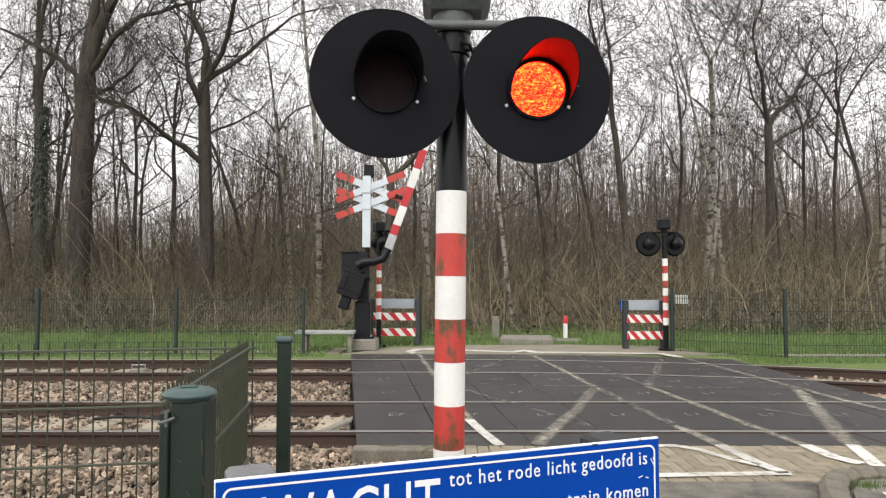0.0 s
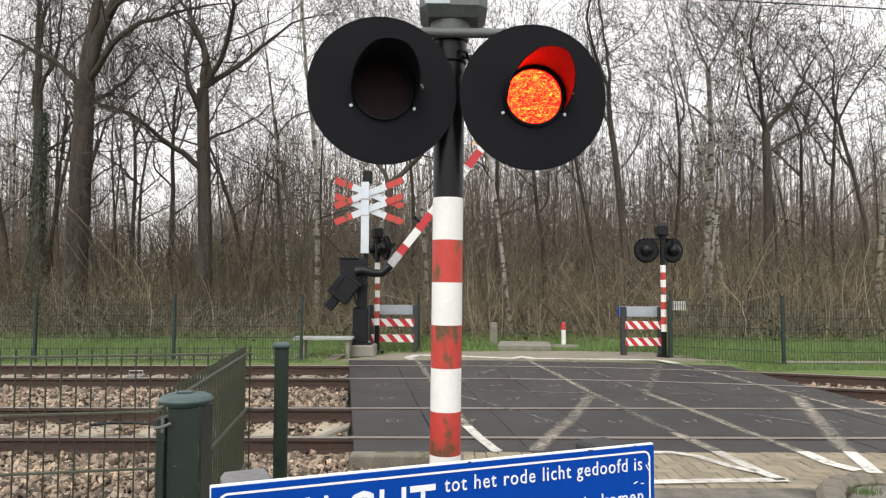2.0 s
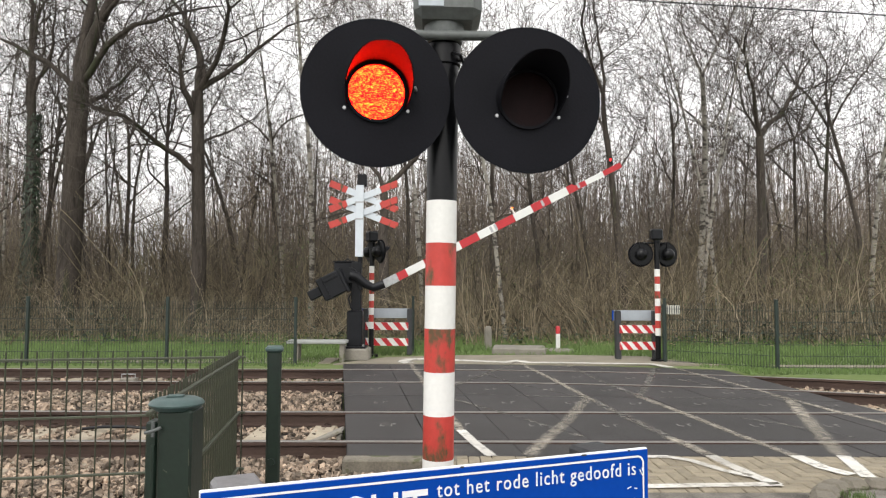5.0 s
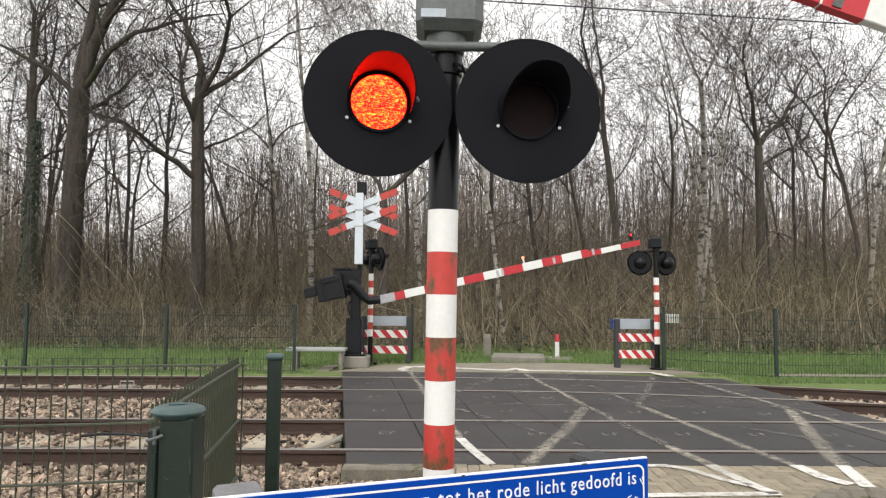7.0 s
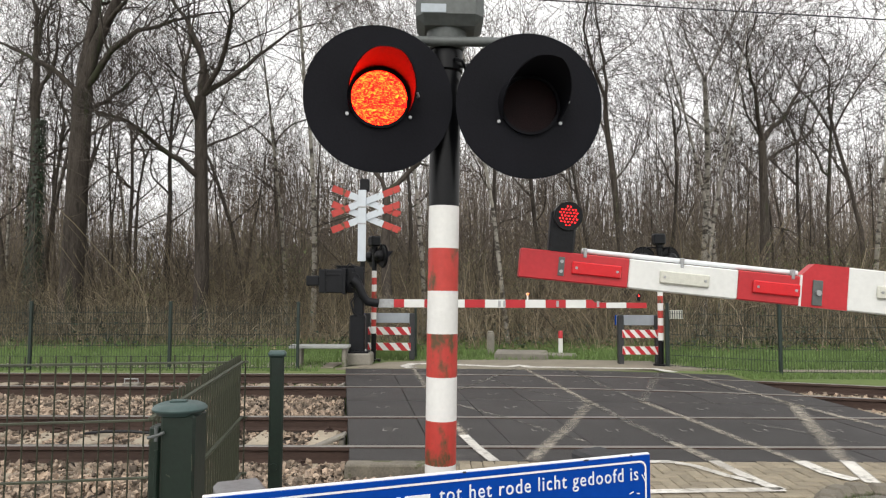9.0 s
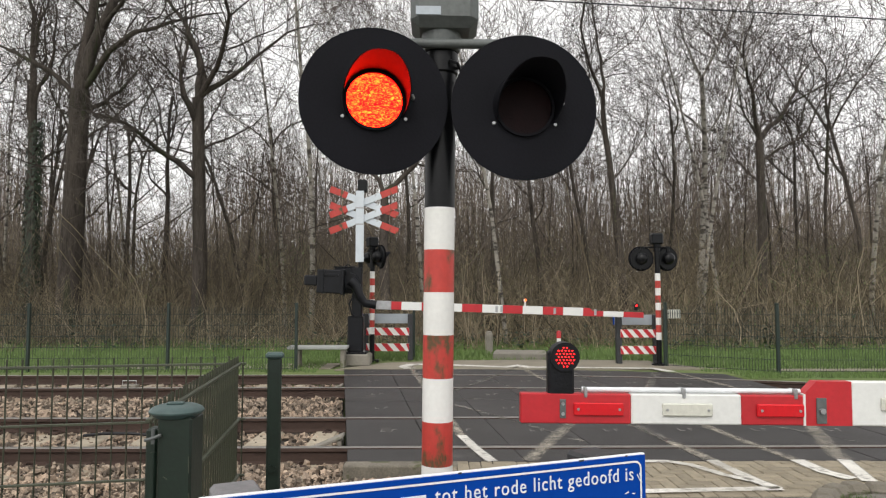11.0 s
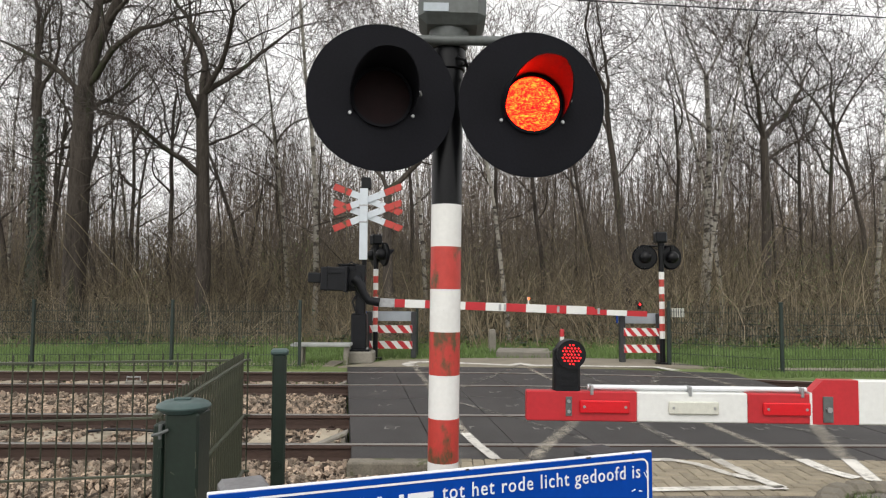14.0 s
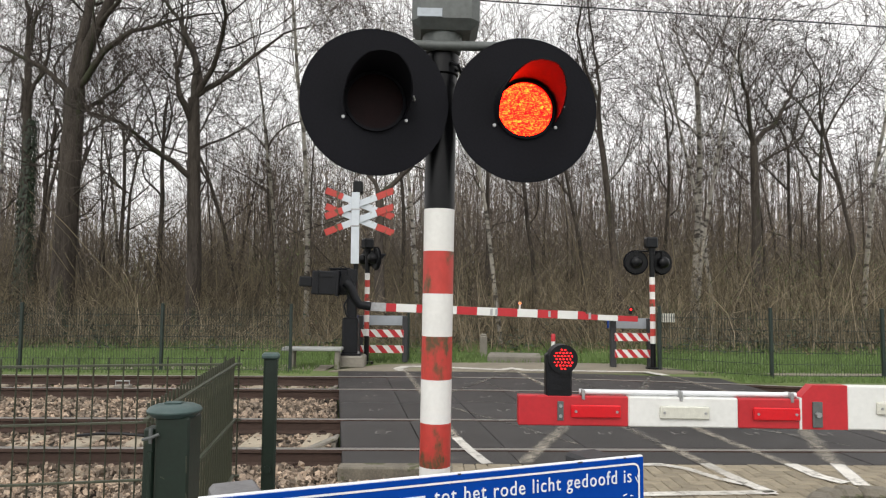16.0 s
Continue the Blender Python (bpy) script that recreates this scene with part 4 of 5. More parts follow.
def build_barriers():
    # far barrier machine with its crossbuck
    t = thing("barrier", pose(-1.62, 13.55, 0), "black barrier machine with a red and white boom and crossbuck", "barrier", "barriers of the crossing")
    part("plinth", Shape().box((0.58, 0.55, 0.24), (0.03, 0, 0.10), c=0.03), CONCRETE, t, "weathered concrete plinth")
    ped = (Shape().box((0.46, 0.42, 0.04), (0.02, 0, 0.24), c=0.01).box((0.31, 0.29, 0.72), (0.02, 0, 0.60), c=0.03)
           .box((0.20, 0.20, 1.00), (0.04, 0, 1.42), c=0.02))
    part("pedestal", ped, CAST, t, "black cast pedestal")
    for x in (-0.16, 0.20):
        part("anchor_bolt", Shape().tube([(x, -0.17, 0.25), (x, -0.17, 0.30)], 0.02, 6), STEEL, t)
    part("crank_housing", Shape().tube([(-0.08, -0.16, 1.654), (-0.08, 0.05, 1.654)], [0.15, 0.16], 20).box((0.07, 0.05, 0.30), (0.10, -0.13, 1.50), (0, -20, 0), c=0.01), CAST, t, "round black crank housing")
    part("cable_loop", Shape().tube([(-0.02, -0.12, 1.35), (-0.10, -0.17, 1.20), (-0.05, -0.18, 1.02), (0.02, -0.15, 0.95)], 0.018, 8), CAST, t)
    part("machine_box", Shape().box((0.40, 0.42, 0.52), (-0.22, 0.22, 1.66), c=0.02).box((0.43, 0.45, 0.03), (-0.22, 0.22, 1.93), c=0.008)
         .tube([(-0.25, 0.22, 1.94), (-0.18, 0.22, 1.99), (-0.10, 0.22, 1.94)], 0.015, 8), CAST, t, "black drive box")
    part("column", Shape().tube([(0.10, 0.02, 1.8), (0.10, 0.02, 3.66)], 0.05, 16), BLACK, t, "black column")
    part("column_cap", Shape().box((0.19, 0.19, 0.25), (0.13, 0.02, 3.56), c=0.02), BLACK, t)
    part("white_strip", Shape().box((0.16, 0.03, 1.42), (0.10, -0.175, 2.73), c=0.006), COOLWHITE, t, "white painted column strip")
    arm = Shape()
    for x0, x1, slot in ((-0.73, -0.36, 1), (-0.36, 0.36, 2), (0.36, 0.73, 1)):
        arm.box((x1 - x0, 0.025, 0.13), ((x0 + x1) / 2, 0, 0), c=0.003, slot=slot)
    me = arm.mesh("crossbuck_arm", STEEL, RED, COOLWHITE)
    for z, y in ((3.22, -0.06), (2.90, -0.055)):
        for k, a in enumerate((21.5, -21.5)):
            part("crossbuck_arm", me, None, t, "white crossbuck arm with red tips", pose(0.175, y - 0.045 - 0.028 * k, z, 0, a, 0))
    for z in (3.10, 2.77):
        part("clamp", Shape().box((0.18, 0.02, 0.03), (0.10, -0.19, z), c=0.003), STEEL, t)
    far = build_boom(t, 1, (-0.077, -0.12, 1.654), False)

    t = thing("barrier", pose(6.2, 2.47, 0), "barrier machine beside the road with a long red and white boom", "barrier", "barriers of the crossing")
    part("plinth", Shape().box((0.58, 0.55, 0.24), (0, 0.3, 0.10), c=0.03), CONCRETE, t)
    part("pedestal", Shape().tube([(0, 0.3, 0.22), (0, 0.3, 0.28), (0, 0.3, 1.1)], [0.2, 0.15, 0.14], 20), CAST, t)
    part("machine_box", Shape().box((0.42, 0.42, 0.52), (0.1, 0.34, 1.35), c=0.02), CAST, t)
    near = build_boom(t, -1, (-0.066, 0, 1.431), True)
    return far, near


# ---------- sign and striped guard boards ----------
def letter_shapes(words, width, height, m):
    """Words as thin raised letters fitted into width and height, one mesh for each letter."""
    cu = bpy.data.curves.new("letters", "FONT")
    cu.body, cu.size, cu.extrude, cu.resolution_u = words, 1.0, 0.002, 3
    cu.space_character = 1.14 if height < 0 else 1.0
    ob = bpy.data.objects.new("letters", cu)
    scene.collection.objects.link(ob)
    bpy.context.view_layer.update()
    me = bpy.data.meshes.new_from_object(ob.evaluated_get(bpy.context.evaluated_depsgraph_get()))
    xs = [v.co.x for v in me.vertices]
    ys = [v.co.y for v in me.vertices]
    kx, ky = width / (max(xs) - min(xs)), height / (max(ys) - min(ys)) if height > 0 else -height
    me.transform(Matrix.Diagonal((kx, ky, 1, 1)) @ Matrix.Translation((-min(xs), 0, 0)))
    me.transform(Matrix.Rotation(radians(90), 4, "X"))
    # faces that hang together, then pieces above one another (a dot and its stem)
    root = list(range(len(me.vertices)))

    def find(a):
        while root[a] != a:
            root[a] = root[root[a]]
            a = root[a]
        return a

    for p in me.polygons:
        for v in p.vertices:
            root[find(v)] = find(p.vertices[0])
    pieces = {}
    for p in me.polygons:
        pieces.setdefault(find(p.vertices[0]), []).append(p)
    spans = []
    for faces in pieces.values():
        at = [me.vertices[v].co.x for p in faces for v in p.vertices]
        spans.append([min(at), max(at), list(faces)])
    spans.sort(key=lambda q: q[0])
    letters = []
    for a, b, faces in spans:
        if letters and min(b, letters[-1][1]) - max(a, letters[-1][0]) > 0.5 * min(b - a, letters[-1][1] - letters[-1][0]):
            letters[-1][1] = max(b, letters[-1][1])
            letters[-1][2] += faces
        else:
            letters.append([a, b, faces])
    out = []
    for a, b, faces in letters:
        used = sorted({v for p in faces for v in p.vertices})
        slot = {v: k for k, v in enumerate(used)}
        one = bpy.data.meshes.new("letter")
        one.from_pydata([tuple(me.vertices[v].co) for v in used], [], [[slot[v] for v in p.vertices] for p in faces])
        one.materials.append(m)
        out.append(one)
    bpy.data.objects.remove(ob)
    return out


def sign_board(name, m, length, label, lettered, posts):
    """A guard of two posts with striped boards and a blue notice on top; the face looks to -y, the top edge at z = 0.97."""
    t = thing(name, m, label, "sign", "notice boards at the crossing")
    top, h = 0.97, 0.205
    part("panel", Shape().box((length, 0.012, h), (length / 2, 0.008, top - h / 2), c=0.002), SIGNBACK if not lettered else SIGNWHITE, t)
    part("face", Shape().box((length - 0.006, 0.004, h - 0.007), (length / 2 + (0 if lettered else 0.035), -0.001, top - h / 2), c=0.001), BLUE, t, "blue notice face")
    if lettered:
        # white border with rounded corners
        e, r, w = 0.017, 0.022, 0.0055
        path = []
        for cx, cz, a0 in ((length - e - r, top - e - r, 0), (e + r, top - e - r, 90), (e + r, top - h + e + r, 180), (length - e - r, top - h + e + r, 270)):
            for k in range(7):
                a = radians(a0 + 15 * k)
                path.append((cx + r * math.cos(a), cz + r * math.sin(a), math.cos(a), math.sin(a)))
        s = Shape()
        n = len(path)
        for x, z, cx, cz in path:
            s.v += [(x, -0.0045, z), (x - cx * w, -0.0045, z - cz * w)]
        for i in range(n):
            j = (i + 1) % n
            s.f.append((2 * i, 2 * j, 2 * j + 1, 2 * i + 1))
            s.s.append(0)
        part("border", s, SIGNWHITE, t, "thin white border line", smooth=0)
        for words, x, z, w, hh in (("WACHT", 0.100, top - 0.160, 0.428, 0.117), ("tot het rode licht gedoofd is", 0.552, top - 0.0690, 0.588, -0.052),
                                   ("er kan nog een trein komen", 0.552, top - 0.1560, 0.590, -0.052)):
            for one in letter_shapes(words, w, hh, SIGNWHITE):
                part("letter", one, None, t, "", pose(x, -0.0035, z))
        for x, w in ((0.975, 0.016), (0.62, 0.010), (1.12, 0.007)):
            part("edge_chip", Shape().box((w, 0.003, 0.005), (x, -0.002, top - 0.003), c=0.001), SLATE, t, "dark chip in the rim")
        for x, z, ln, a in ((1.158, 0.905, 0.022, 60), (1.162, 0.914, 0.010, 75), (1.118, 0.868, 0.014, -20), (1.140, 0.864, 0.010, 10)):
            part("scuff", Shape().box((ln, 0.0015, 0.003), (x, -0.0045, z), (0, a, 0), c=0.0005), SIGNWHITE, t, "small white scuff in the paint")
    for k, x in enumerate(posts):
        part("post", Shape().box((0.11, 0.11, 0.968), (x, 0.075, 0.484), (0, 0, 4), c=0.01), SLATE if k or not lettered else GREYBLOCK, t, "dark square guard post")
    for z in (0.60, 0.27):
        n, hb, sh = 7, 0.16, 0.07
        x0, x1 = posts[0] + 0.02, posts[-1] - 0.02
        board = part("striped_board", Shape().box((x1 - x0, 0.014, hb), ((x0 + x1) / 2, 0.142, z), c=0.002), BEAMWHITE, t, "red and white diagonally striped board")
        for i in range(-1, n + 1, 2):
            a, b = x0 + (x1 - x0) * i / n, x0 + (x1 - x0) * (i + 1) / n
            q = [(a + sh, z + hb / 2), (b + sh, z + hb / 2), (b - sh, z - hb / 2), (a - sh, z - hb / 2)]
            q = [(max(x0, min(x1, x)), zz) for x, zz in q]
            if max(p[0] for p in q) - min(p[0] for p in q) > 0.02:
                for y in (0.1335, 0.1505):
                    part("stripe", Shape().profile(q, y - 0.001, y + 0.001), BEAMRED, board, smooth=0)
    return t


def build_signs():
    a = math.degrees(math.atan2(0.415, 1.11))
    sign_board("notice_board", pose(-0.503, 1.505, 0, 0, 0, a), 1.185, "blue enamel notice with white lettering on two square posts", True, (0.085, 1.06))
    sign_board("notice_board", pose(4.46, 13.75, 0.0, 0, 0, 180), 0.86, "striped guard with the grey back of a notice board", False, (0.05, 0.80))
    sign_board("notice_board", pose(-0.55, 14.5, 0.0, 0, 0, 176), 1.0, "striped guard beside the far barrier", False, (0.0, 0.95))


# ---------- fences ----------
def build_near_fence():
    """Green bar fence by the track: one run along the line, one back to the gate post."""
    def panel(name, m, length, step, label):
        t = thing(name, m, label, "fence", "green bar fences by the track")
        for z in (1.0, 0.675, 0.35, 0.06):
            part("rail_bar", Shape().box((length, 0.018, 0.013), (length / 2, 0, z), c=0.002), RAILBAR, t)
        s = Shape().tube([(0, 0.012, 0.0), (0, 0.012, 1.045)], 0.0052, 6)
        me = s.mesh("upright", BARS)
        n = int(length / step)
        for i in range(n):
            part("upright", me, None, t, at=pose(length - 0.02 - step * i, 0, 0))
        return t

    panel("bar_fence", pose(-7.35, 2.96, 0, 0, 0, 10.0), 6.33, 0.08, "dark green steel bar fence along the track")
    panel("bar_fence", pose(-0.93, 2.25, 0, 0, 0, 97), 1.83, 0.056, "dark green gate panel seen nearly edge-on")
    t = thing("fence_post", pose(-0.945, 4.05, 0), "dark green square fence post with a pale cap", "post", "green fence posts")
    part("shaft", Shape().box((0.082, 0.082, 1.04), (0, 0, 0.52), (0, 0, 12), c=0.012), GREEN, t)
    part("cap", Shape().box((0.105, 0.105, 0.035), (0, 0, 1.05), (0, 0, 12), c=0.012), GREENCAP, t, "faded green post cap")
    part("bolt", Shape().tube([(0.0, -0.055, 0.40), (0.0, -0.035, 0.40)], 0.022, 12), GREEN, t)
    t = thing("gate_post", pose(-0.795, 2.14, 0), "thick dark green gate post with a domed faded cap", "post", "green fence posts")
    part("shaft", Shape().box((0.105, 0.11, 1.04), (0.014, 0, 0.52), c=0.007), GREEN, t)
    part("side_post", Shape().box((0.036, 0.06, 1.0), (-0.070, 0.01, 0.5), c=0.006), GREEN, t, "slim hinge post")
    cap = Shape()
    prof = [(0.0, 1.076), (0.035, 1.075), (0.06, 1.071), (0.076, 1.064), (0.083, 1.055), (0.082, 1.050), (0.066, 1.036), (0.0, 1.034)]
    n = 28
    for r, z in prof:
        for k in range(n):
            a = 2 * math.pi * k / n
            cap.v.append((max(r, 0.0005) * math.cos(a), max(r, 0.0005) * math.sin(a) * 0.95, z))
    for i in range(len(prof) - 1):
        for k in range(n):
            cap.f.append((i * n + k, i * n + (k + 1) % n, (i + 1) * n + (k + 1) % n, (i + 1) * n + k))
            cap.s.append(0)
    part("cap", cap, GREENCAP, t, "domed faded green cap")
    part("cap_plate", Shape().box((0.05, 0.03, 0.006), (0.0, -0.01, 1.078), (0, 0, 8), c=0.002), GREENCAP, t)
    for x, z, ln, a in ((0.060, 0.90, 0.05, 88), (0.064, 0.80, 0.03, 80), (0.061, 0.70, 0.06, 92), (0.02, 0.76, 0.02, 60), (-0.01, 0.86, 0.015, 30)):
        part("scratch", Shape().box((ln, 0.001, 0.003), (x, -0.0558, z), (0, a, 0), c=0.0003), RAILBAR, t, "pale scratch in the coating")
    latch = Shape().tube([(-0.07, -0.065, 0.975), (-0.045, -0.072, 0.982), (-0.02, -0.068, 0.992)], 0.005, 8).tube([(-0.045, -0.068, 0.965), (-0.045, -0.068, 1.01)], 0.006, 8)
    part("latch", latch, GREYMETAL, t, "small metal latch")
    part("lock_bar", Shape().tube([(-0.045, -0.065, 0.70), (-0.045, -0.065, 0.94)], 0.007, 8), GREEN, t)


def build_mesh_fence():
    """Tall green mesh fence on the far side, panel by panel."""
    def mesh_panel(w, h):
        s = Shape()
        for i in range(int(w / 0.05) + 1):
            x = 0.05 * i
            r = 0.0035
            s.add([(x - r, 0, 0.03), (x + r, 0, 0.03), (x + r, 0, h), (x - r, 0, h), (x, 0.006, 0.03), (x, 0.006, h)],
                  [(0, 1, 2, 3), (1, 4, 5, 2), (4, 0, 3, 5)])
        z = 0.05
        while z < h:
            s.box((w, 0.008, 0.009), (w / 2, -0.004, z), c=0.001)
            z += 0.2
        return s.mesh("wire_mesh", FENCE, smooth=0)

    post = Shape().box((0.055, 0.055, 1.24), (0, 0, 0.62), c=0.008).box((0.062, 0.062, 0.03), (0, 0, 1.245), c=0.008)
    pm = post.mesh("post", FENCE)
    for run in ([(-15.2, 12.5), (-12.6, 12.52), (-10.05, 12.55), (-7.5, 12.58), (-4.95, 12.6), (-2.6, 12.65)],
                [(4.45, 13.2), (6.08, 12.1), (8.07, 12.05), (10.1, 12.0), (12.1, 12.0), (14.1, 12.0)]):
        for (ax, ay), (bx, by) in zip(run, run[1:]):
            w = math.hypot(bx - ax, by - ay)
            t = thing("mesh_fence", pose(ax, ay, -0.03, 0, 0, math.degrees(math.atan2(by - ay, bx - ax))), "dark green welded mesh fence panel on the grass", "fence", "far mesh fence panels")
            part("post", pm, None, t)
            part("wire_mesh", mesh_panel(w - 0.08, 1.18), None, t, "green welded wire mesh", pose(0.04, 0, 0))
    for x, y in ((-2.6, 12.65), (-0.50, 14.9)):
        t = thing("fence_post", pose(x, y, -0.03), "slim dark green end post of the mesh fence", "post", "green fence posts")
        part("shaft", pm, None, t)


def build_small_things():
    t = thing("bench", pose(-2.28, 13.2, 0), "low pale grey bench with a flat slab top", "bench")
    part("seat", Shape().box((1.14, 0.40, 0.06), (0, 0, 0.365), c=0.012), GREYBLOCK_PALE, t, "pale grey slab seat")
    for x in (-0.38, 0.48):
        part("leg", Shape().box((0.08, 0.28, 0.37), (x, 0, 0.165), c=0.01), CONCRETE, t)
    t = thing("marker_post", pose(1.22, 15.9, 0), "short weathered concrete marker post", "post")
    part("shaft", Shape().box((0.17, 0.15, 0.50), (0, 0, 0.23), c=0.03), CONCRETE, t)
    part("head", Shape().box((0.15, 0.13, 0.06), (0, 0, 0.49), c=0.025), CONCRETE, t)
    t = thing("marker_post", pose(2.78, 15.5, 0), "slim white marker post with a red top", "post")
    part("shaft", Shape().tube([(0, 0, -0.03), (0, 0, 0.38)], 0.05, 16), BEAMWHITE, t)
    part("head", Shape().tube([(0, 0, 0.38), (0, 0, 0.52), (0, 0, 0.55)], [0.052, 0.052, 0.035], 16), BEAMRED, t, "red post top")
    t = thing("small_sign", pose(4.56, 13.25, -0.09), "small pale striped plate on a slim pole", "sign")
    part("pole", Shape().tube([(-0.12, 0, -0.03), (-0.12, 0, 1.2)], 0.025, 12), GREEN, t)
    pl = part("plate", Shape().box((0.28, 0.012, 0.17), (0.06, -0.03, 1.09), c=0.003), REFWHITE, t)
    for k in range(6):
        part("stripe", Shape().box((0.018, 0.004, 0.15), (-0.05 + 0.044 * k, -0.038, 1.09), c=0.001), GREYMETAL, pl)
    # point heater box and cable loops beside the far rail
    t = thing("track_box", pose(-4.95, 11.1, -0.10), "small pale track box with a hooped handle between the rails", "track box")
    part("box", Shape().box((0.24, 0.16, 0.08), (0, 0, 0), c=0.01), CONCRETE, t)
    part("hoop", Shape().tube([(-0.12, 0, 0.02), (-0.12, 0, 0.10), (0.10, 0, 0.10), (0.10, 0, 0.02)], 0.010, 8), STEEL, t)
    t = thing("rail_cable", pose(0, 0, 0), "black cable looped beside the rail", "cable")
    part("cable", Shape().tube([(-3.85, 7.55, -0.14), (-3.6, 7.45, -0.10), (-3.3, 7.42, -0.09), (-3.0, 7.48, -0.13), (-2.7, 7.6, -0.15)], 0.016, 8), CAST, t)


GREYBLOCK_PALE = mat("pale_grey_slab", (0.33, 0.34, 0.33), 0.75, var=0.15, scale=5, bump=0.2, stain=(0.2, 0.22, 0.15), stain_at=0.6)


def build_wires():
    for pts, r in (([(-14, 6.9, 5.36), (-4, 8.3, 5.42), (0.9, 9.05, 5.45), (6.2, 9.75, 5.485), (14, 10.8, 5.5), (30, 13, 5.5)], 0.010),):
        s = Shape().tube(pts, r, 8)
        ob = new("overhead_wire", s.mesh("overhead_wire", WIRE))
        tagged(ob, "thin dark overhead wire above the tracks", "wire", kind="structure")


# ---------- woodland ----------
class Tree:
    """Gathers tapered limbs (trunk) and thin twigs (crown)."""

    def __init__(self, seed, levels, twig_min, gnarl):
        self.rng = random.Random(seed)
        self.limbs, self.twigs = Shape(), Shape()
        self.levels, self.twig_min, self.gnarl = levels, twig_min, gnarl

    def limb(self, start, way, length, r0, level, up=0.15, wander=0.16, kids=None, r_end=0.35):
        rng = self.rng
        seg = 9 if level == 0 else (10 if level == 1 else (6 if level == 2 else (3 if level == 3 else 2)))
        p, d = Vector(start), Vector(way).normalized()
        pts, rs, dirs = [p.copy()], [r0], [d.copy()]
        for i in range(seg):
            d = (d + Vector((rng.gauss(0, wander), rng.gauss(0, wander), rng.gauss(0, wander * 0.7) + up * 0.5))).normalized()
            p = p + d * (length / seg)
            pts.append(p.copy())
            dirs.append(d.copy())
            rs.append(max(self.twig_min, r0 * (1 - (1 - r_end) * (i + 1) / seg)))
        n = 12 if level == 0 else (7 if r0 > 0.06 else (4 if level == 1 else 3))
        (self.limbs if level < 3 else self.twigs).tube(pts, rs, n, caps=False)
        if level >= self.levels:
            return pts, dirs, rs
        count = kids if kids is not None else (11, 7, 5, 3)[level]
        for k in range(count):
            f = (0.42 + 0.58 * (k + rng.random()) / count) if level == 0 else (0.2 + 0.8 * (k + rng.random()) / count)
            q = min(seg - 1e-4, f * seg)
            i = int(q)
            at = pts[i].lerp(pts[i + 1], q - i)
            axis = dirs[i].orthogonal()
            axis.rotate(Matrix.Rotation(rng.uniform(0, 2 * math.pi), 3, dirs[i]))
            way2 = dirs[i].copy()
            way2.rotate(Matrix.Rotation(radians(rng.uniform(30, 70) if self.gnarl else rng.uniform(22, 48)), 3, axis))
            ln = length * (rng.uniform(0.34, 0.55) if level == 0 else rng.uniform(0.42, 0.66)) * (1.15 - 0.5 * f)
            rr = max(self.twig_min, rs[i] * (rng.uniform(0.22, 0.42) if level == 0 else rng.uniform(0.34, 0.55)))
            self.limb(at, way2, ln, rr, level + 1, 0.10, (0.20 if self.gnarl else 0.11) * (1 + 0.15 * level))
        return pts, dirs, rs


def tree_meshes(seed, height, radius, lean=(0, 0), levels=4, twig_min=0.005, forks=(), birch=False, kids=14, wander=0.05):
    t = Tree(seed, levels, twig_min, not birch)
    pts, dirs, rs = t.limb((0, 0, -0.1), (lean[0], lean[1], 1), height, radius, 0, 0.03, wander, kids, 0.12)
    for f, dx, dy, dz, ln, rr in forks:
        i = min(len(pts) - 2, int(f * (len(pts) - 1)))
        t.limb(pts[i], (dx, dy, dz), ln, rs[i] * rr, 1, 0.14, 0.17, 9)
    return (t.limbs.mesh("trunk", BIRCH if birch else BARK, smooth=60), t.twigs.mesh("crown", TWIGPALE if birch else TWIG, smooth=0))


def grown_tree(seed, height, r0, r1, lean, limbs, kids=0, wander=0.02, bark=None):
    """A tree whose trunk divides: limbs as (height, dx, dy, dz, length, radius, bend, shoots)."""
    t = Tree(seed, 4, 0.0048, True)
    pts, dirs, rs = t.limb((0, 0, -0.1), (lean, 0, 1), height, r0, 0, 0.0, wander, kids, r1 / r0)
    t.limbs.tube([(0, 0, -0.1), (lean * 0.25, 0, 0.15), (lean * 0.6, 0, 0.6)], [r0 * 1.45, r0 * 1.2, r0 * 0.99], 12, caps=False)
    for z, dx, dy, dz, ln, rr, bend, shoots in limbs:
        i = min(range(len(pts)), key=lambda q: abs(pts[q].z - z))
        t.limb(pts[i] - Vector((dx, dy, dz)).normalized() * rr * 0.5, (dx, dy, dz), ln, rr, 1, bend, 0.085 if rr > 0.15 else 0.21, shoots, 0.18)
    return (t.limbs.mesh("trunk", bark or BARK, smooth=60), t.twigs.mesh("crown", TWIG, smooth=0))


def plant(m, meshes, label, group="trees of the wood"):
    t = thing("tree", m, label, "tree", group)
    part("trunk", meshes[0], None, t)
    part("crown", meshes[1], None, t, "bare leafless twigs")
    return t


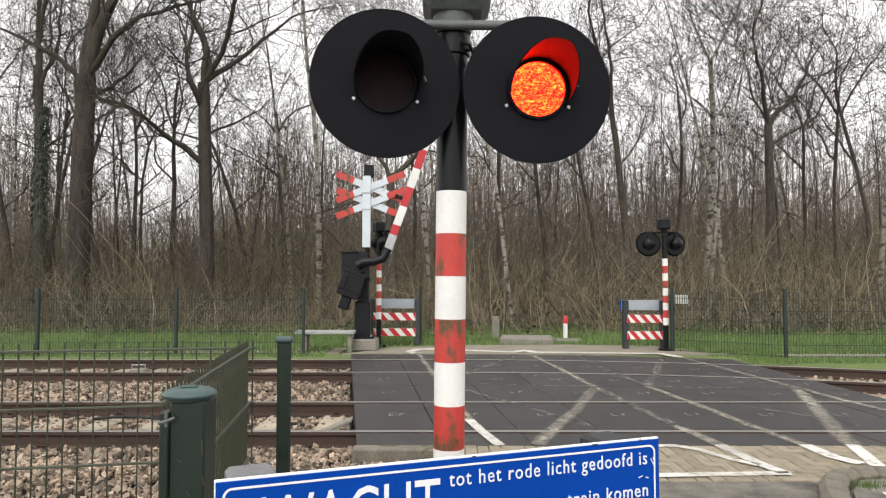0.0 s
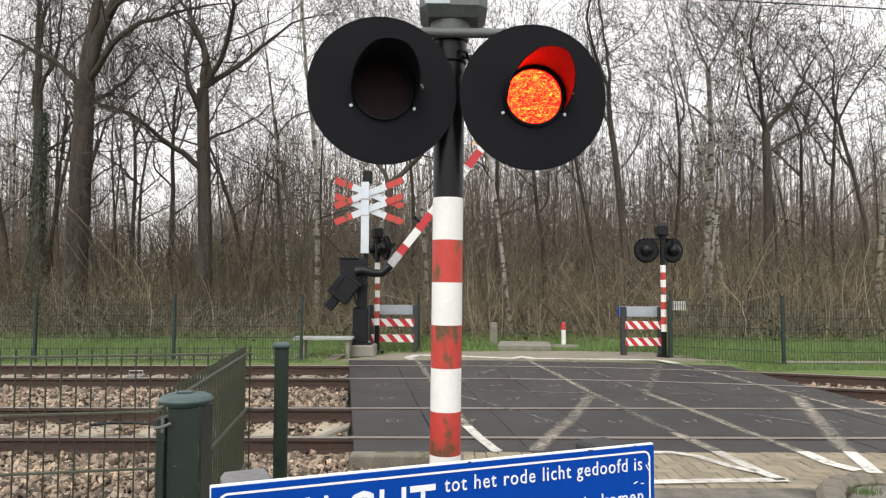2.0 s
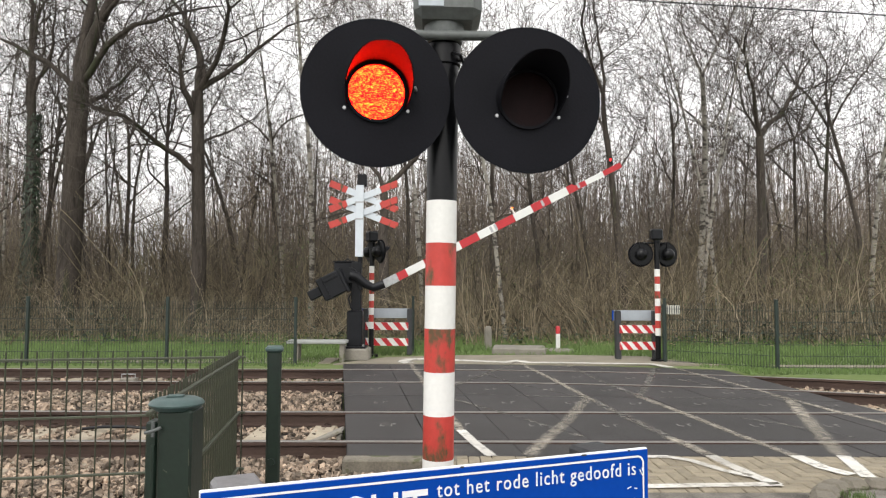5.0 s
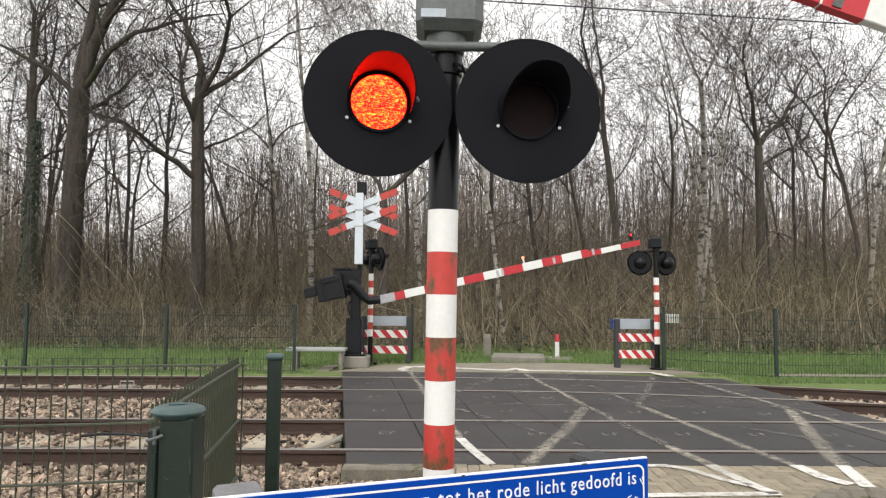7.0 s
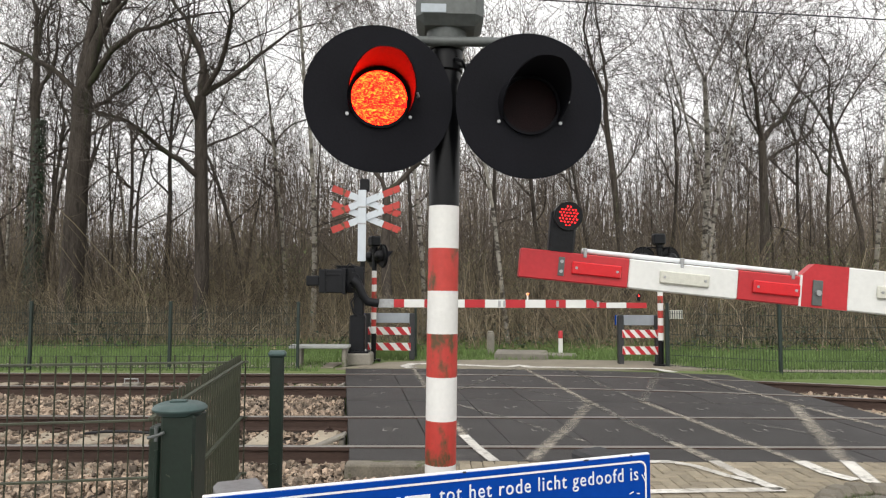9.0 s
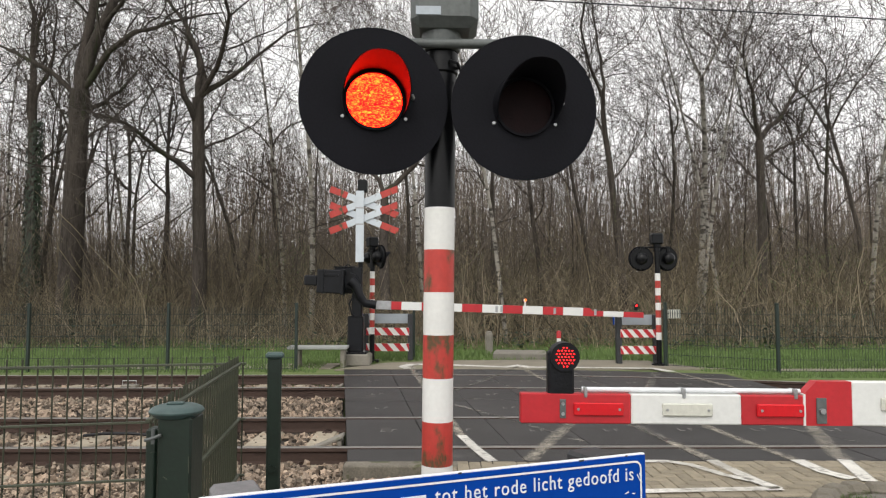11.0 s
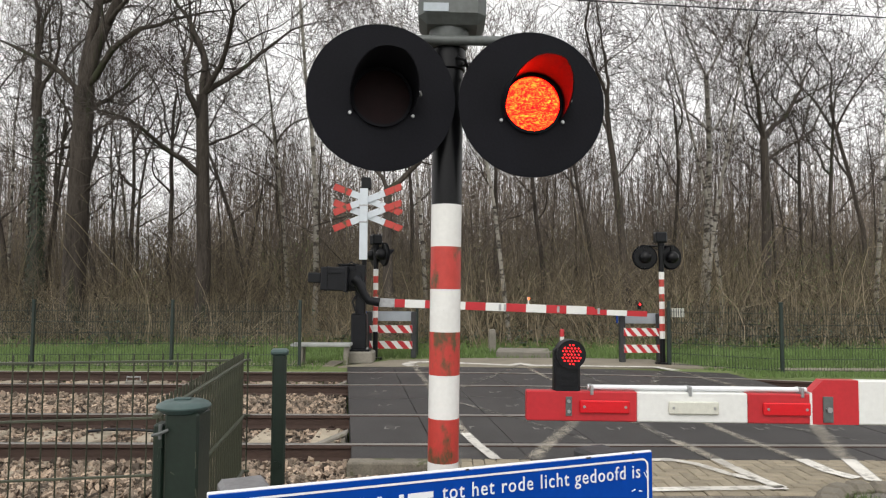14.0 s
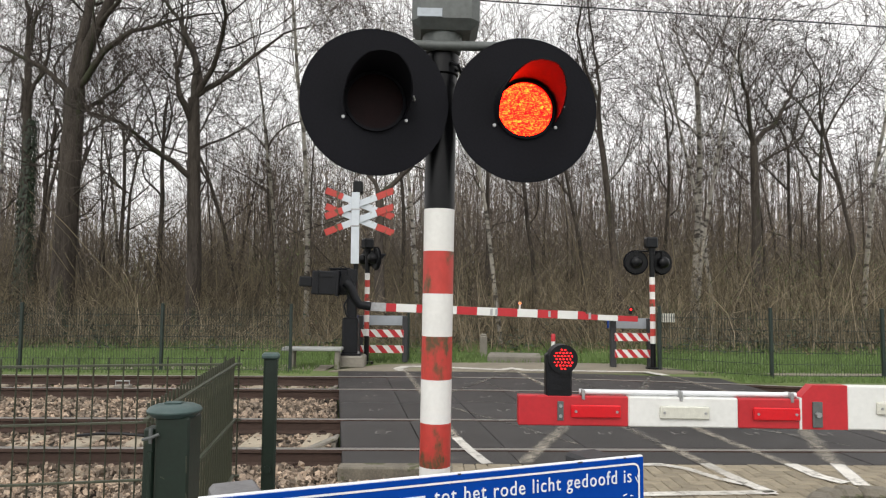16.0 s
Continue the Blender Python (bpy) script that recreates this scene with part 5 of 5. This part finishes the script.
def build_wood():
    at = lambda px, y: (px - 784) / 1203 * y
    oak = "tall leafless tree with a dark forked trunk"
    # the trees that stand out, by bearing and distance
    plant(pose(at(132, 21), 21, 0), grown_tree(21, 7.9, 0.37, 0.29, 0.006, (
        (7.7, -0.09, 0.0, 1, 7.5, 0.20, 0.05, 9), (7.7, 0.20, 0.02, 1, 7.5, 0.23, 0.06, 9), (8.0, 0.62, -0.1, 0.85, 5.5, 0.12, 0.06, 9),
        (7.3, -0.50, 0.1, 0.88, 5.2, 0.11, 0.06, 9), (5.8, 0.75, 0.2, 0.65, 3.6, 0.05, 0.05, 8), (5.2, -0.8, -0.2, 0.35, 3.4, 0.04, 0.02, 7),
        (4.6, 0.85, -0.3, 0.30, 3.0, 0.035, 0.0, 7), (7.2, 0.1, 0.8, 0.6, 4.5, 0.09, 0.1, 8))), oak)
    plant(pose(at(362, 20), 20, 0), grown_tree(15, 7.3, 0.225, 0.165, 0.018, (
        (4.6, -0.60, 0.0, 0.80, 3.9, 0.10, -0.10, 13), (4.9, -0.28, 0.2, 0.95, 4.6, 0.06, 0.06, 9), (6.2, -0.55, 0.1, 0.85, 4.8, 0.085, 0.08, 10),
        (7.2, -0.18, 0.0, 1, 6.0, 0.10, 0.08, 11), (7.2, 0.06, 0.1, 1, 6.2, 0.12, 0.08, 11), (7.1, 0.75, 0.0, 0.62, 4.8, 0.095, 0.02, 11),
        (7.2, 0.38, -0.1, 0.9, 5.6, 0.09, 0.08, 11), (3.9, 0.55, 0.1, 0.8, 1.8, 0.04, 0.15, 6), (5.7, 0.8, 0.3, 0.5, 2.8, 0.045, 0.05, 8),
        (6.6, -0.2, -0.7, 0.7, 3.5, 0.06, 0.08, 9))), oak)
    ivied = plant(pose(at(66, 24), 24, 0), grown_tree(33, 9.0, 0.22, 0.13, 0.0, (
        (7.0, -0.5, 0.1, 0.8, 4.5, 0.08, 0.08, 10), (8.0, 0.45, 0, 0.9, 4.8, 0.08, 0.08, 10), (8.9, -0.15, 0.1, 1, 5.5, 0.10, 0.08, 11),
        (6.2, 0.7, 0.2, 0.5, 3.5, 0.05, 0.05, 9), (8.9, 0.25, -0.1, 1, 5.0, 0.08, 0.08, 10)), wander=0.003), "leafless tree with an ivy-clad dark trunk")
    plant(pose(at(1357, 22), 22, 0), grown_tree(44, 6.6, 0.17, 0.125, 0.085, (
        (6.5, -0.42, 0.0, 0.85, 4.6, 0.085, 0.10, 11), (6.5, 0.40, 0.0, 0.9, 5.4, 0.105, 0.06, 12), (5.7, 0.82, 0.0, 0.5, 4.6, 0.06, 0.06, 11),
        (3.8, 0.95, -0.1, 0.08, 2.4, 0.03, 0.0, 6), (4.9, -0.7, 0.1, 0.6, 2.6, 0.04, 0.05, 8), (6.2, 0.2, 0.6, 0.8, 4.0, 0.06, 0.08, 10),
        (6.3, -0.75, -0.1, 0.55, 3.8, 0.05, 0.08, 10))), "crooked leafless tree with spreading limbs")
    plant(pose(at(1122, 24), 24, 0), grown_tree(52, 8.2, 0.16, 0.09, -0.075, (
        (5.0, 0.6, 0.1, 0.75, 3.6, 0.05, 0.06, 9), (6.5, -0.4, 0, 0.9, 4.6, 0.06, 0.1, 10), (8.1, 0.15, 0, 1, 5.4, 0.07, 0.1, 11), (8.1, -0.35, 0.1, 1, 5.0, 0.07, 0.1, 11)),
        wander=0.03), oak)
    plant(pose(at(1250, 23), 23, 0), grown_tree(57, 9.0, 0.13, 0.075, 0.0, (
        (6.6, 0.65, 0, 0.75, 3.6, 0.05, 0.10, 10), (7.2, -0.45, 0.1, 0.85, 3.4, 0.045, 0.08, 9), (5.6, 0.75, 0.1, 0.5, 2.6, 0.035, 0.05, 8), (8.9, 0.1, 0, 1, 4.6, 0.06, 0.08, 10),
        (8.9, -0.4, 0, 1, 3.6, 0.045, 0.08, 9)), wander=0.03, bark=BIRCH), "slender leafless tree with a dark forked top")
    plant(pose(at(700, 19), 19.5, 0), grown_tree(63, 4.6, 0.17, 0.12, -0.06, (
        (4.5, 0.75, 0, 0.6, 4.6, 0.09, 0.06, 10), (4.5, -0.5, 0.1, 0.85, 4.5, 0.07, 0.08, 10), (3.4, -0.8, 0, 0.5, 3.4, 0.045, 0.05, 9)), wander=0.06), "crooked leafless tree behind the crossbuck")
    for px, y, seed in ((182, 25, 81), (226, 27, 82), (306, 26, 83), (1480, 25, 84), (1190, 27, 85), (965, 26, 86), (18, 26, 87),
                        (98, 28, 88), (118, 30, 89), (440, 26, 90), (500, 28, 91), (1060, 25, 92), (1425, 27, 93), (1540, 24, 94), (880, 27, 95), (252, 28, 96), (722, 25, 97)):
        plant(pose(at(px, y), y, 0), grown_tree(seed, 7.5 + seed % 3, 0.075 + 0.015 * (seed % 4), 0.05, 0.03 * (seed % 3 - 1), (
            (4.2, 0.7, 0.1, 0.6, 2.8, 0.04, 0.06, 9), (5.4, -0.6, 0, 0.75, 3.4, 0.05, 0.08, 9), (7.4, 0.4, 0, 0.9, 4.6, 0.05, 0.08, 10), (7.6, -0.25, 0.1, 1, 4.8, 0.05, 0.08, 10)),
            wander=0.05), "slim crooked leafless tree in the thicket")
    birch = "slender birch with pale patchy bark"
    b1 = tree_meshes(71, 12.5, 0.082, (0.02, 0), levels=4, birch=True, kids=16, wander=0.035)
    b2 = tree_meshes(72, 11.0, 0.070, (-0.15, 0), levels=4, birch=True, kids=14, wander=0.03)
    plant(pose(at(1252, 20.5), 20.5, 0, 0, 0, 120), b2, birch)
    plant(pose(at(1286, 22.5), 22.5, 0, 0, 0, 80), b1, birch)
    plant(pose(at(908, 18.5), 18.5, 0), b2, birch)
    plant(pose(at(1555, 21), 21, 0, 0, 0, 200), b1, birch)
    plant(pose(at(516, 25), 25, 0, 0, 0, 150), b1, birch)
    plant(pose(at(760, 22), 22, 0, 0, 0, 40), b1, birch)
    ivy = Shape()
    rng = random.Random(31)
    for i in range(5200):
        z = 7.5 * rng.random() ** 1.4
        a = rng.uniform(0, 6.28)
        r = (0.24 - 0.01 * z) * rng.uniform(0.95, 1.7)
        c, q, w = math.cos(a), math.sin(a), rng.uniform(0.025, 0.05)
        p = Vector((c * r, q * r, z))
        u, v = Vector((-q, c, 0.3)) * w, Vector((c * 0.4, q * 0.4, -1)) * w
        o = len(ivy.v)
        ivy.v += [tuple(p - u), tuple(p + v), tuple(p + u), tuple(p - v)]
        ivy.f.append((o, o + 1, o + 2, o + 3))
        ivy.s.append(0)
    me = bpy.data.meshes.new("ivy")
    me.from_pydata(ivy.v, [], ivy.f)
    me.materials.append(IVY)
    climber = new("ivy", me)
    climber.parent = ivied
    tagged(climber, "dark green ivy on the trunk", kind="stuff")
    # the wood behind
    kinds = [tree_meshes(100 + k, 11.5 + 1.2 * (k % 3), 0.055 + 0.018 * (k % 4), ((k % 3 - 1) * 0.05, 0), levels=3, twig_min=0.0075, birch=(k in (2, 5)), kids=13, wander=0.04) for k in range(7)]
    rng = random.Random(77)
    labels = ["leafless woodland tree with a slim grey trunk", "slender birch with pale patchy bark"]
    for px, y in ((12, 27), (108, 31), (240, 30), (980, 34), (1120, 36), (1330, 33)):
        plant(pose(at(px, y), y, -0.05, 0, 0, 37 * px), kinds[px % 7], labels[px % 7 in (2, 5)])
    n = 0
    while n < 36:
        y = 21 + 36 * rng.random()
        x = rng.uniform(-0.80, 0.80) * y if n % 4 else rng.uniform(-0.36, 0.0) * y
        k = rng.randrange(7)
        sc = rng.uniform(0.75, 1.12)
        ob = plant(pose(x, y, -0.05, 0, 0, rng.uniform(0, 360)) @ Matrix.Diagonal((sc, sc, sc, 1)), kinds[k], labels[k in (2, 5)])
        n += 1


def build_brush():
    """Thickets of bare stems under the trees, and ivy and leaves on the floor."""
    rng = random.Random(9)

    def stem(s, p, h, r, lean, n, twigs, sides=3):
        d = Vector((rng.gauss(0, lean), rng.gauss(0, lean * 0.7), 1)).normalized()
        bend = Vector((rng.gauss(0, 0.16), rng.gauss(0, 0.10), 0))
        pts, rs = [p.copy()], [r]
        for i in range(n):
            d = (d + bend + Vector((rng.gauss(0, 0.10), rng.gauss(0, 0.08), rng.gauss(0, 0.05)))).normalized()
            pts.append(pts[-1] + d * h / n)
            rs.append(r * (1 - 0.75 * (i + 1) / n))
        s.tube(pts, rs, sides, caps=False)
        for _ in range(twigs):
            k = rng.randrange(1, n)
            q = pts[k].lerp(pts[k + 1], rng.random())
            e = Vector((rng.gauss(0, 0.55), rng.gauss(0, 0.4), rng.uniform(0.0, 0.9))) * h * rng.uniform(0.10, 0.26)
            f = e + Vector((rng.gauss(0, 0.25), rng.gauss(0, 0.2), rng.uniform(-0.15, 0.35))) * e.length
            s.tube([q, q + e, q + f + e * 0.6], [rs[k] * 0.55, rs[k] * 0.4, rs[k] * 0.2], 3, caps=False)
            if twigs > 5:
                for _ in range(2):
                    g = q + e * rng.uniform(0.5, 1.2)
                    s.tube([g, g + Vector((rng.gauss(0, 0.4), rng.gauss(0, 0.4), rng.uniform(0, 0.6))) * e.length * 0.9], [rs[k] * 0.3, rs[k] * 0.15], 3, caps=False)

    for name, y0, y1, count, hmin, hmax, rk, material, label in (
            ("brushwood", 16.8, 20.5, 3200, 0.8, 3.4, 0.9, BRUSH, "dense tangle of bare brown stems at the wood's edge"),
            ("brushwood", 16.6, 19.5, 900, 1.2, 3.6, 0.85, PALEBRUSH, "pale arching bare shoots before the thicket"),
            ("brushwood", 20.0, 30.0, 4300, 1.6, 5.6, 1.1, BRUSH, "dense tangle of bare brown saplings under the trees"),
            ("brushwood", 30.0, 50.0, 4000, 3.0, 8.5, 2.0, BRUSH, "far thicket of bare brown saplings"),
            ("saplings", 21.0, 46.0, 700, 4.5, 10.5, 1.9, SAPLING, "slim bare young trees standing close together")):
        s = Shape()
        for i in range(count):
            y = rng.uniform(y0, y1)
            x = rng.uniform(-0.76, 0.76) * y
            clump = noise.noise(Vector((x * 0.30, y * 0.30, 4.0)))
            h = rng.uniform(hmin, hmax) * (0.8 + 0.6 * clump)
            if y < 18.0 and rng.random() < 0.55:
                h *= 0.4
            r = min(0.022, 0.0065 * rng.lognormvariate(0, 0.5)) * rk * (y / 20) ** 0.5
            if name == "saplings":
                stem(s, Vector((x, y, -0.05)), h, r, 0.07, 6, 11, 5)
            else:
                stem(s, Vector((x, y, -0.05)), h, r, rng.choice((0.12, 0.35, 0.8)), 4, 3)
        me = bpy.data.meshes.new(name)
        me.from_pydata(s.v, [], s.f)
        me.materials.append(material)
        tagged(new(name, me), label, "brushwood" if name == "brushwood" else "saplings", kind="stuff")
    # low ivy and bramble leaves along the edge of the wood
    s = Shape()
    for i in range(9000):
        y = rng.uniform(16.2, 22)
        x = rng.uniform(-0.74, 0.74) * y
        if noise.noise(Vector((x * 0.45, y * 0.45, 9.0))) < 0.02:
            continue
        z = abs(rng.gauss(0, 0.28))
        a, w = rng.uniform(0, 6.28), rng.uniform(0.03, 0.06)
        c, d, u = math.cos(a) * w, math.sin(a) * w, rng.uniform(-0.03, 0.05)
        s.v.extend([(x - c, y - d, z), (x + d, y - c, z + u), (x + c, y + d, z + u), (x - d, y + c, z)])
        o = len(s.v)
        s.f.append((o - 4, o - 3, o - 2, o - 1))
    me = bpy.data.meshes.new("undergrowth")
    me.from_pydata(s.v, [], s.f)
    me.materials.append(IVY)
    tagged(new("undergrowth", me), "low dark green ivy and bramble leaves", "undergrowth", kind="stuff")
    # the first small leaves opening in the thicket, in loose clumps
    s = Shape()
    for i in range(16000):
        y = rng.uniform(16.8, 21.5)
        x = rng.uniform(-0.74, 0.74) * y
        z = 0.15 + 2.6 * rng.random() ** 1.3
        if noise.noise(Vector((x * 0.35, y * 0.3, 2.0 + z * 0.3))) < (0.12 if x > 2 else 0.27):
            continue
        a, w, u = rng.uniform(0, 6.28), rng.uniform(0.012, 0.028), rng.uniform(-0.03, 0.03)
        c, d = math.cos(a) * w, math.sin(a) * w
        o = len(s.v)
        s.v.extend([(x - c, y - d, z), (x + d * 0.5, y - c * 0.5, z + u), (x + c, y + d, z + w), (x - d * 0.5, y + c * 0.5, z - u)])
        s.f.append((o, o + 1, o + 2, o + 3))
    me = bpy.data.meshes.new("young_leaves")
    me.from_pydata(s.v, [], s.f)
    me.materials.append(BUDS)
    tagged(new("young_leaves", me), "sparse small fresh green leaves opening in the thicket", "leaves", kind="stuff")
    # the depth of the wood: slim trees with a haze of fine shoots, thinning out towards the top
    draw = np.random.default_rng(17)
    vs, fs = [], []

    def spike(base, top, w):
        o = len(vs)
        vs.extend([(base[0] - w, base[1], base[2]), (base[0] + w, base[1], base[2]), (base[0], base[1] + w, base[2] + w), top])
        fs.extend([(o, o + 1, o + 3), (o + 1, o + 2, o + 3), (o + 2, o, o + 3)])

    for i in range(5200):
        y = draw.uniform(38, 78)
        x = draw.uniform(-0.78, 0.78) * y
        thin = math.exp(-((x / y + 0.43) / 0.09) ** 2)
        if draw.random() < 0.25 + 0.6 * thin:
            continue
        h = (5.5 + 11.5 * draw.random() ** 1.1) * (1 - 0.35 * thin) * (y / 56) * (0.9 + 0.4 * noise.noise(Vector((x * 0.10, y * 0.05, 0))))
        w = draw.uniform(0.03, 0.075)
        lean, bow = draw.normal(0, 0.07) * h, draw.normal(0, 0.04) * h
        rings = 4
        o = len(vs)
        spine = []
        for k in range(rings + 1):
            f = k / rings
            cx, cz, rr = x + lean * f + bow * math.sin(3.1 * f), -0.3 + (h + 0.3) * f, w * (1 - 0.85 * f)
            spine.append((cx, y, cz))
            vs.extend([(cx - rr, y, cz), (cx + rr, y, cz), (cx, y + rr, cz)])
            if k:
                a = o + 3 * (k - 1)
                for q in range(3):
                    q2 = (q + 1) % 3
                    fs.append((a + q, a + q2, a + 3 + q2, a + 3 + q))
        for k in range(16):
            f = 0.12 + 0.82 * draw.random()
            q = min(rings - 1, int(f * rings))
            g = f * rings - q
            b = tuple(spine[q][c] + (spine[q + 1][c] - spine[q][c]) * g for c in range(3))
            ln = h * draw.uniform(0.07, 0.22) * (1.25 - 0.7 * f)
            sx = draw.normal(0, 0.75)
            tip = (b[0] + sx * ln, b[1] + draw.normal(0, 0.4) * ln, b[2] + draw.uniform(0.1, 1.0) * ln)
            spike(b, tip, draw.uniform(0.016, 0.032))
            if k % 2:
                m = tuple(b[c] + (tip[c] - b[c]) * 0.45 for c in range(3))
                spike(m, (m[0] - sx * ln * 0.3 + draw.normal(0, 0.25) * ln, m[1], m[2] + draw.uniform(0.1, 0.6) * ln), 0.016)
    me = bpy.data.meshes.new("far_wood")
    me.from_pydata(vs, [], fs)
    me.materials.append(FARWOOD)
    tagged(new("far_wood", me), "distant close-set bare grey-brown trees of the wood", "woodland", kind="stuff")


FARWOOD = mat("distant_wood", (0.150, 0.125, 0.104), 1.0, var=0.35, scale=0.7, bump=0, fine=5, island=0.55)


def build_grass():
    rng = random.Random(12)
    s = Shape()

    def tuft(x, y, h, w):
        dx, dy = rng.gauss(0, 0.5) * h, rng.gauss(0, 0.4) * h
        s.v.extend([(x - w, y, -0.035), (x + w, y, -0.035), (x + dx, y + dy, h)])
        o = len(s.v)
        s.f.append((o - 3, o - 2, o - 1))

    for i in range(56000):
        y = 11.5 + 8.9 * rng.random() ** 1.2
        x = rng.uniform(-0.72, 0.72) * y
        if (y < 12.4 and x < 5.3) or (x > 6.2 and 12.25 < y < 12.9) or -2.2 < x < 4.9 and y < 13.9 or (-1.2 < x < 4.4 and y < 14.45):
            continue
        h = rng.uniform(0.03, 0.13) * (1.2 if y > 15 else (0.75 if y > 13 else 0.42))
        tuft(x, y, h, 0.010)
    me = bpy.data.meshes.new("grass")
    me.from_pydata(s.v, [], s.f)
    me.materials.append(GRASS)
    tagged(new("grass", me), "short bright green spring grass on the verge", "grass", kind="stuff")
    # dead leaves on the wood's edge
    s = Shape()
    for i in range(5000):
        y = rng.uniform(16.5, 24)
        x = rng.uniform(-0.74, 0.74) * y
        a = rng.uniform(0, 6.28)
        w = rng.uniform(0.03, 0.07)
        c, d = math.cos(a) * w, math.sin(a) * w
        z = rng.uniform(-0.02, 0.05)
        s.v.extend([(x - c, y - d, z), (x + d, y - c, z + 0.01), (x + c, y + d, z + rng.uniform(0, 0.05)), (x - d, y + c, z + 0.01)])
        o = len(s.v)
        s.f.append((o - 4, o - 3, o - 2, o - 1))
    me = bpy.data.meshes.new("dead_leaves")
    me.from_pydata(s.v, [], s.f)
    me.materials.append(LITTER)
    tagged(new("dead_leaves", me), "scattered brown dead leaves at the wood's edge", "leaves", kind="stuff")


build_ground()
build_bed()
build_rails()
build_near_road()
build_deck()
build_markings()
build_kerb()
BLADES_L, BLADES_R = build_signals()
FAR_BOOM, NEAR_BOOM = build_barriers()
build_signs()
build_near_fence()
build_mesh_fence()
build_small_things()
build_wires()
build_wood()
build_brush()
build_grass()
build_clips()
build_ballast()


def motions():
    # booms coming down
    falls = [(0, 70.5), (0.5, 66.5), (1.0, 61.7), (1.5, 56.9), (2.0, 52.2), (2.5, 47.6), (3.0, 43.4), (3.5, 39.5), (4.2, 33.5), (5.2, 25.8), (6.3, 18.0), (6.8, 14.5),
             (7.3, 11.0), (7.8, 7.4), (8.3, 3.8), (8.6, 2.0), (9.2, -0.8), (9.7, -1.9), (16.0, -2.0)]
    x, y, z = -0.077, -0.12, 1.654
    walk(FAR_BOOM, [(t, pose(x, y, z, 0, -a, 0)) for t, a in falls])
    falls = [(0, 76.0), (1.0, 68.0), (2.0, 59.0), (3.0, 49.5), (4.0, 41.5), (5.0, 33.8), (6.0, 26.4), (6.9, 20.3), (7.5, 15.65), (8.0, 12.45), (8.6, 8.45), (8.8, 7.0),
             (9.0, 5.73), (9.2, 4.3), (9.5, 2.5), (9.9, 0.9), (10.3, 0.6), (16.0, 0.6)]
    x, y, z = -0.066, 0.0, 1.431
    walk(NEAR_BOOM, [(t, pose(x, y, z, 0, a, 0)) for t, a in falls])
    # the two lamps flash in turn: added blades part and close over lit lenses
    step = 1.0 / FPS
    ons = [0.275 + 0.6686 * k for k in range(24)]
    for blades, first in ((BLADES_L, True), (BLADES_R, False)):
        for side, ob in zip((-1, 1), blades):
            shut, wide = pose(0, 0.0075, 0), pose(side * 0.1055, 0.0075, 0)
            a, b = (shut, wide) if first else (wide, shut)
            rows = [(0.0, a)]
            for t in ons:
                rows += [(t - step, a), (t, b), (t + 0.27 - step, b), (t + 0.27, a)]
            rows.append((16.0, a))
            walk(ob, rows)


motions()
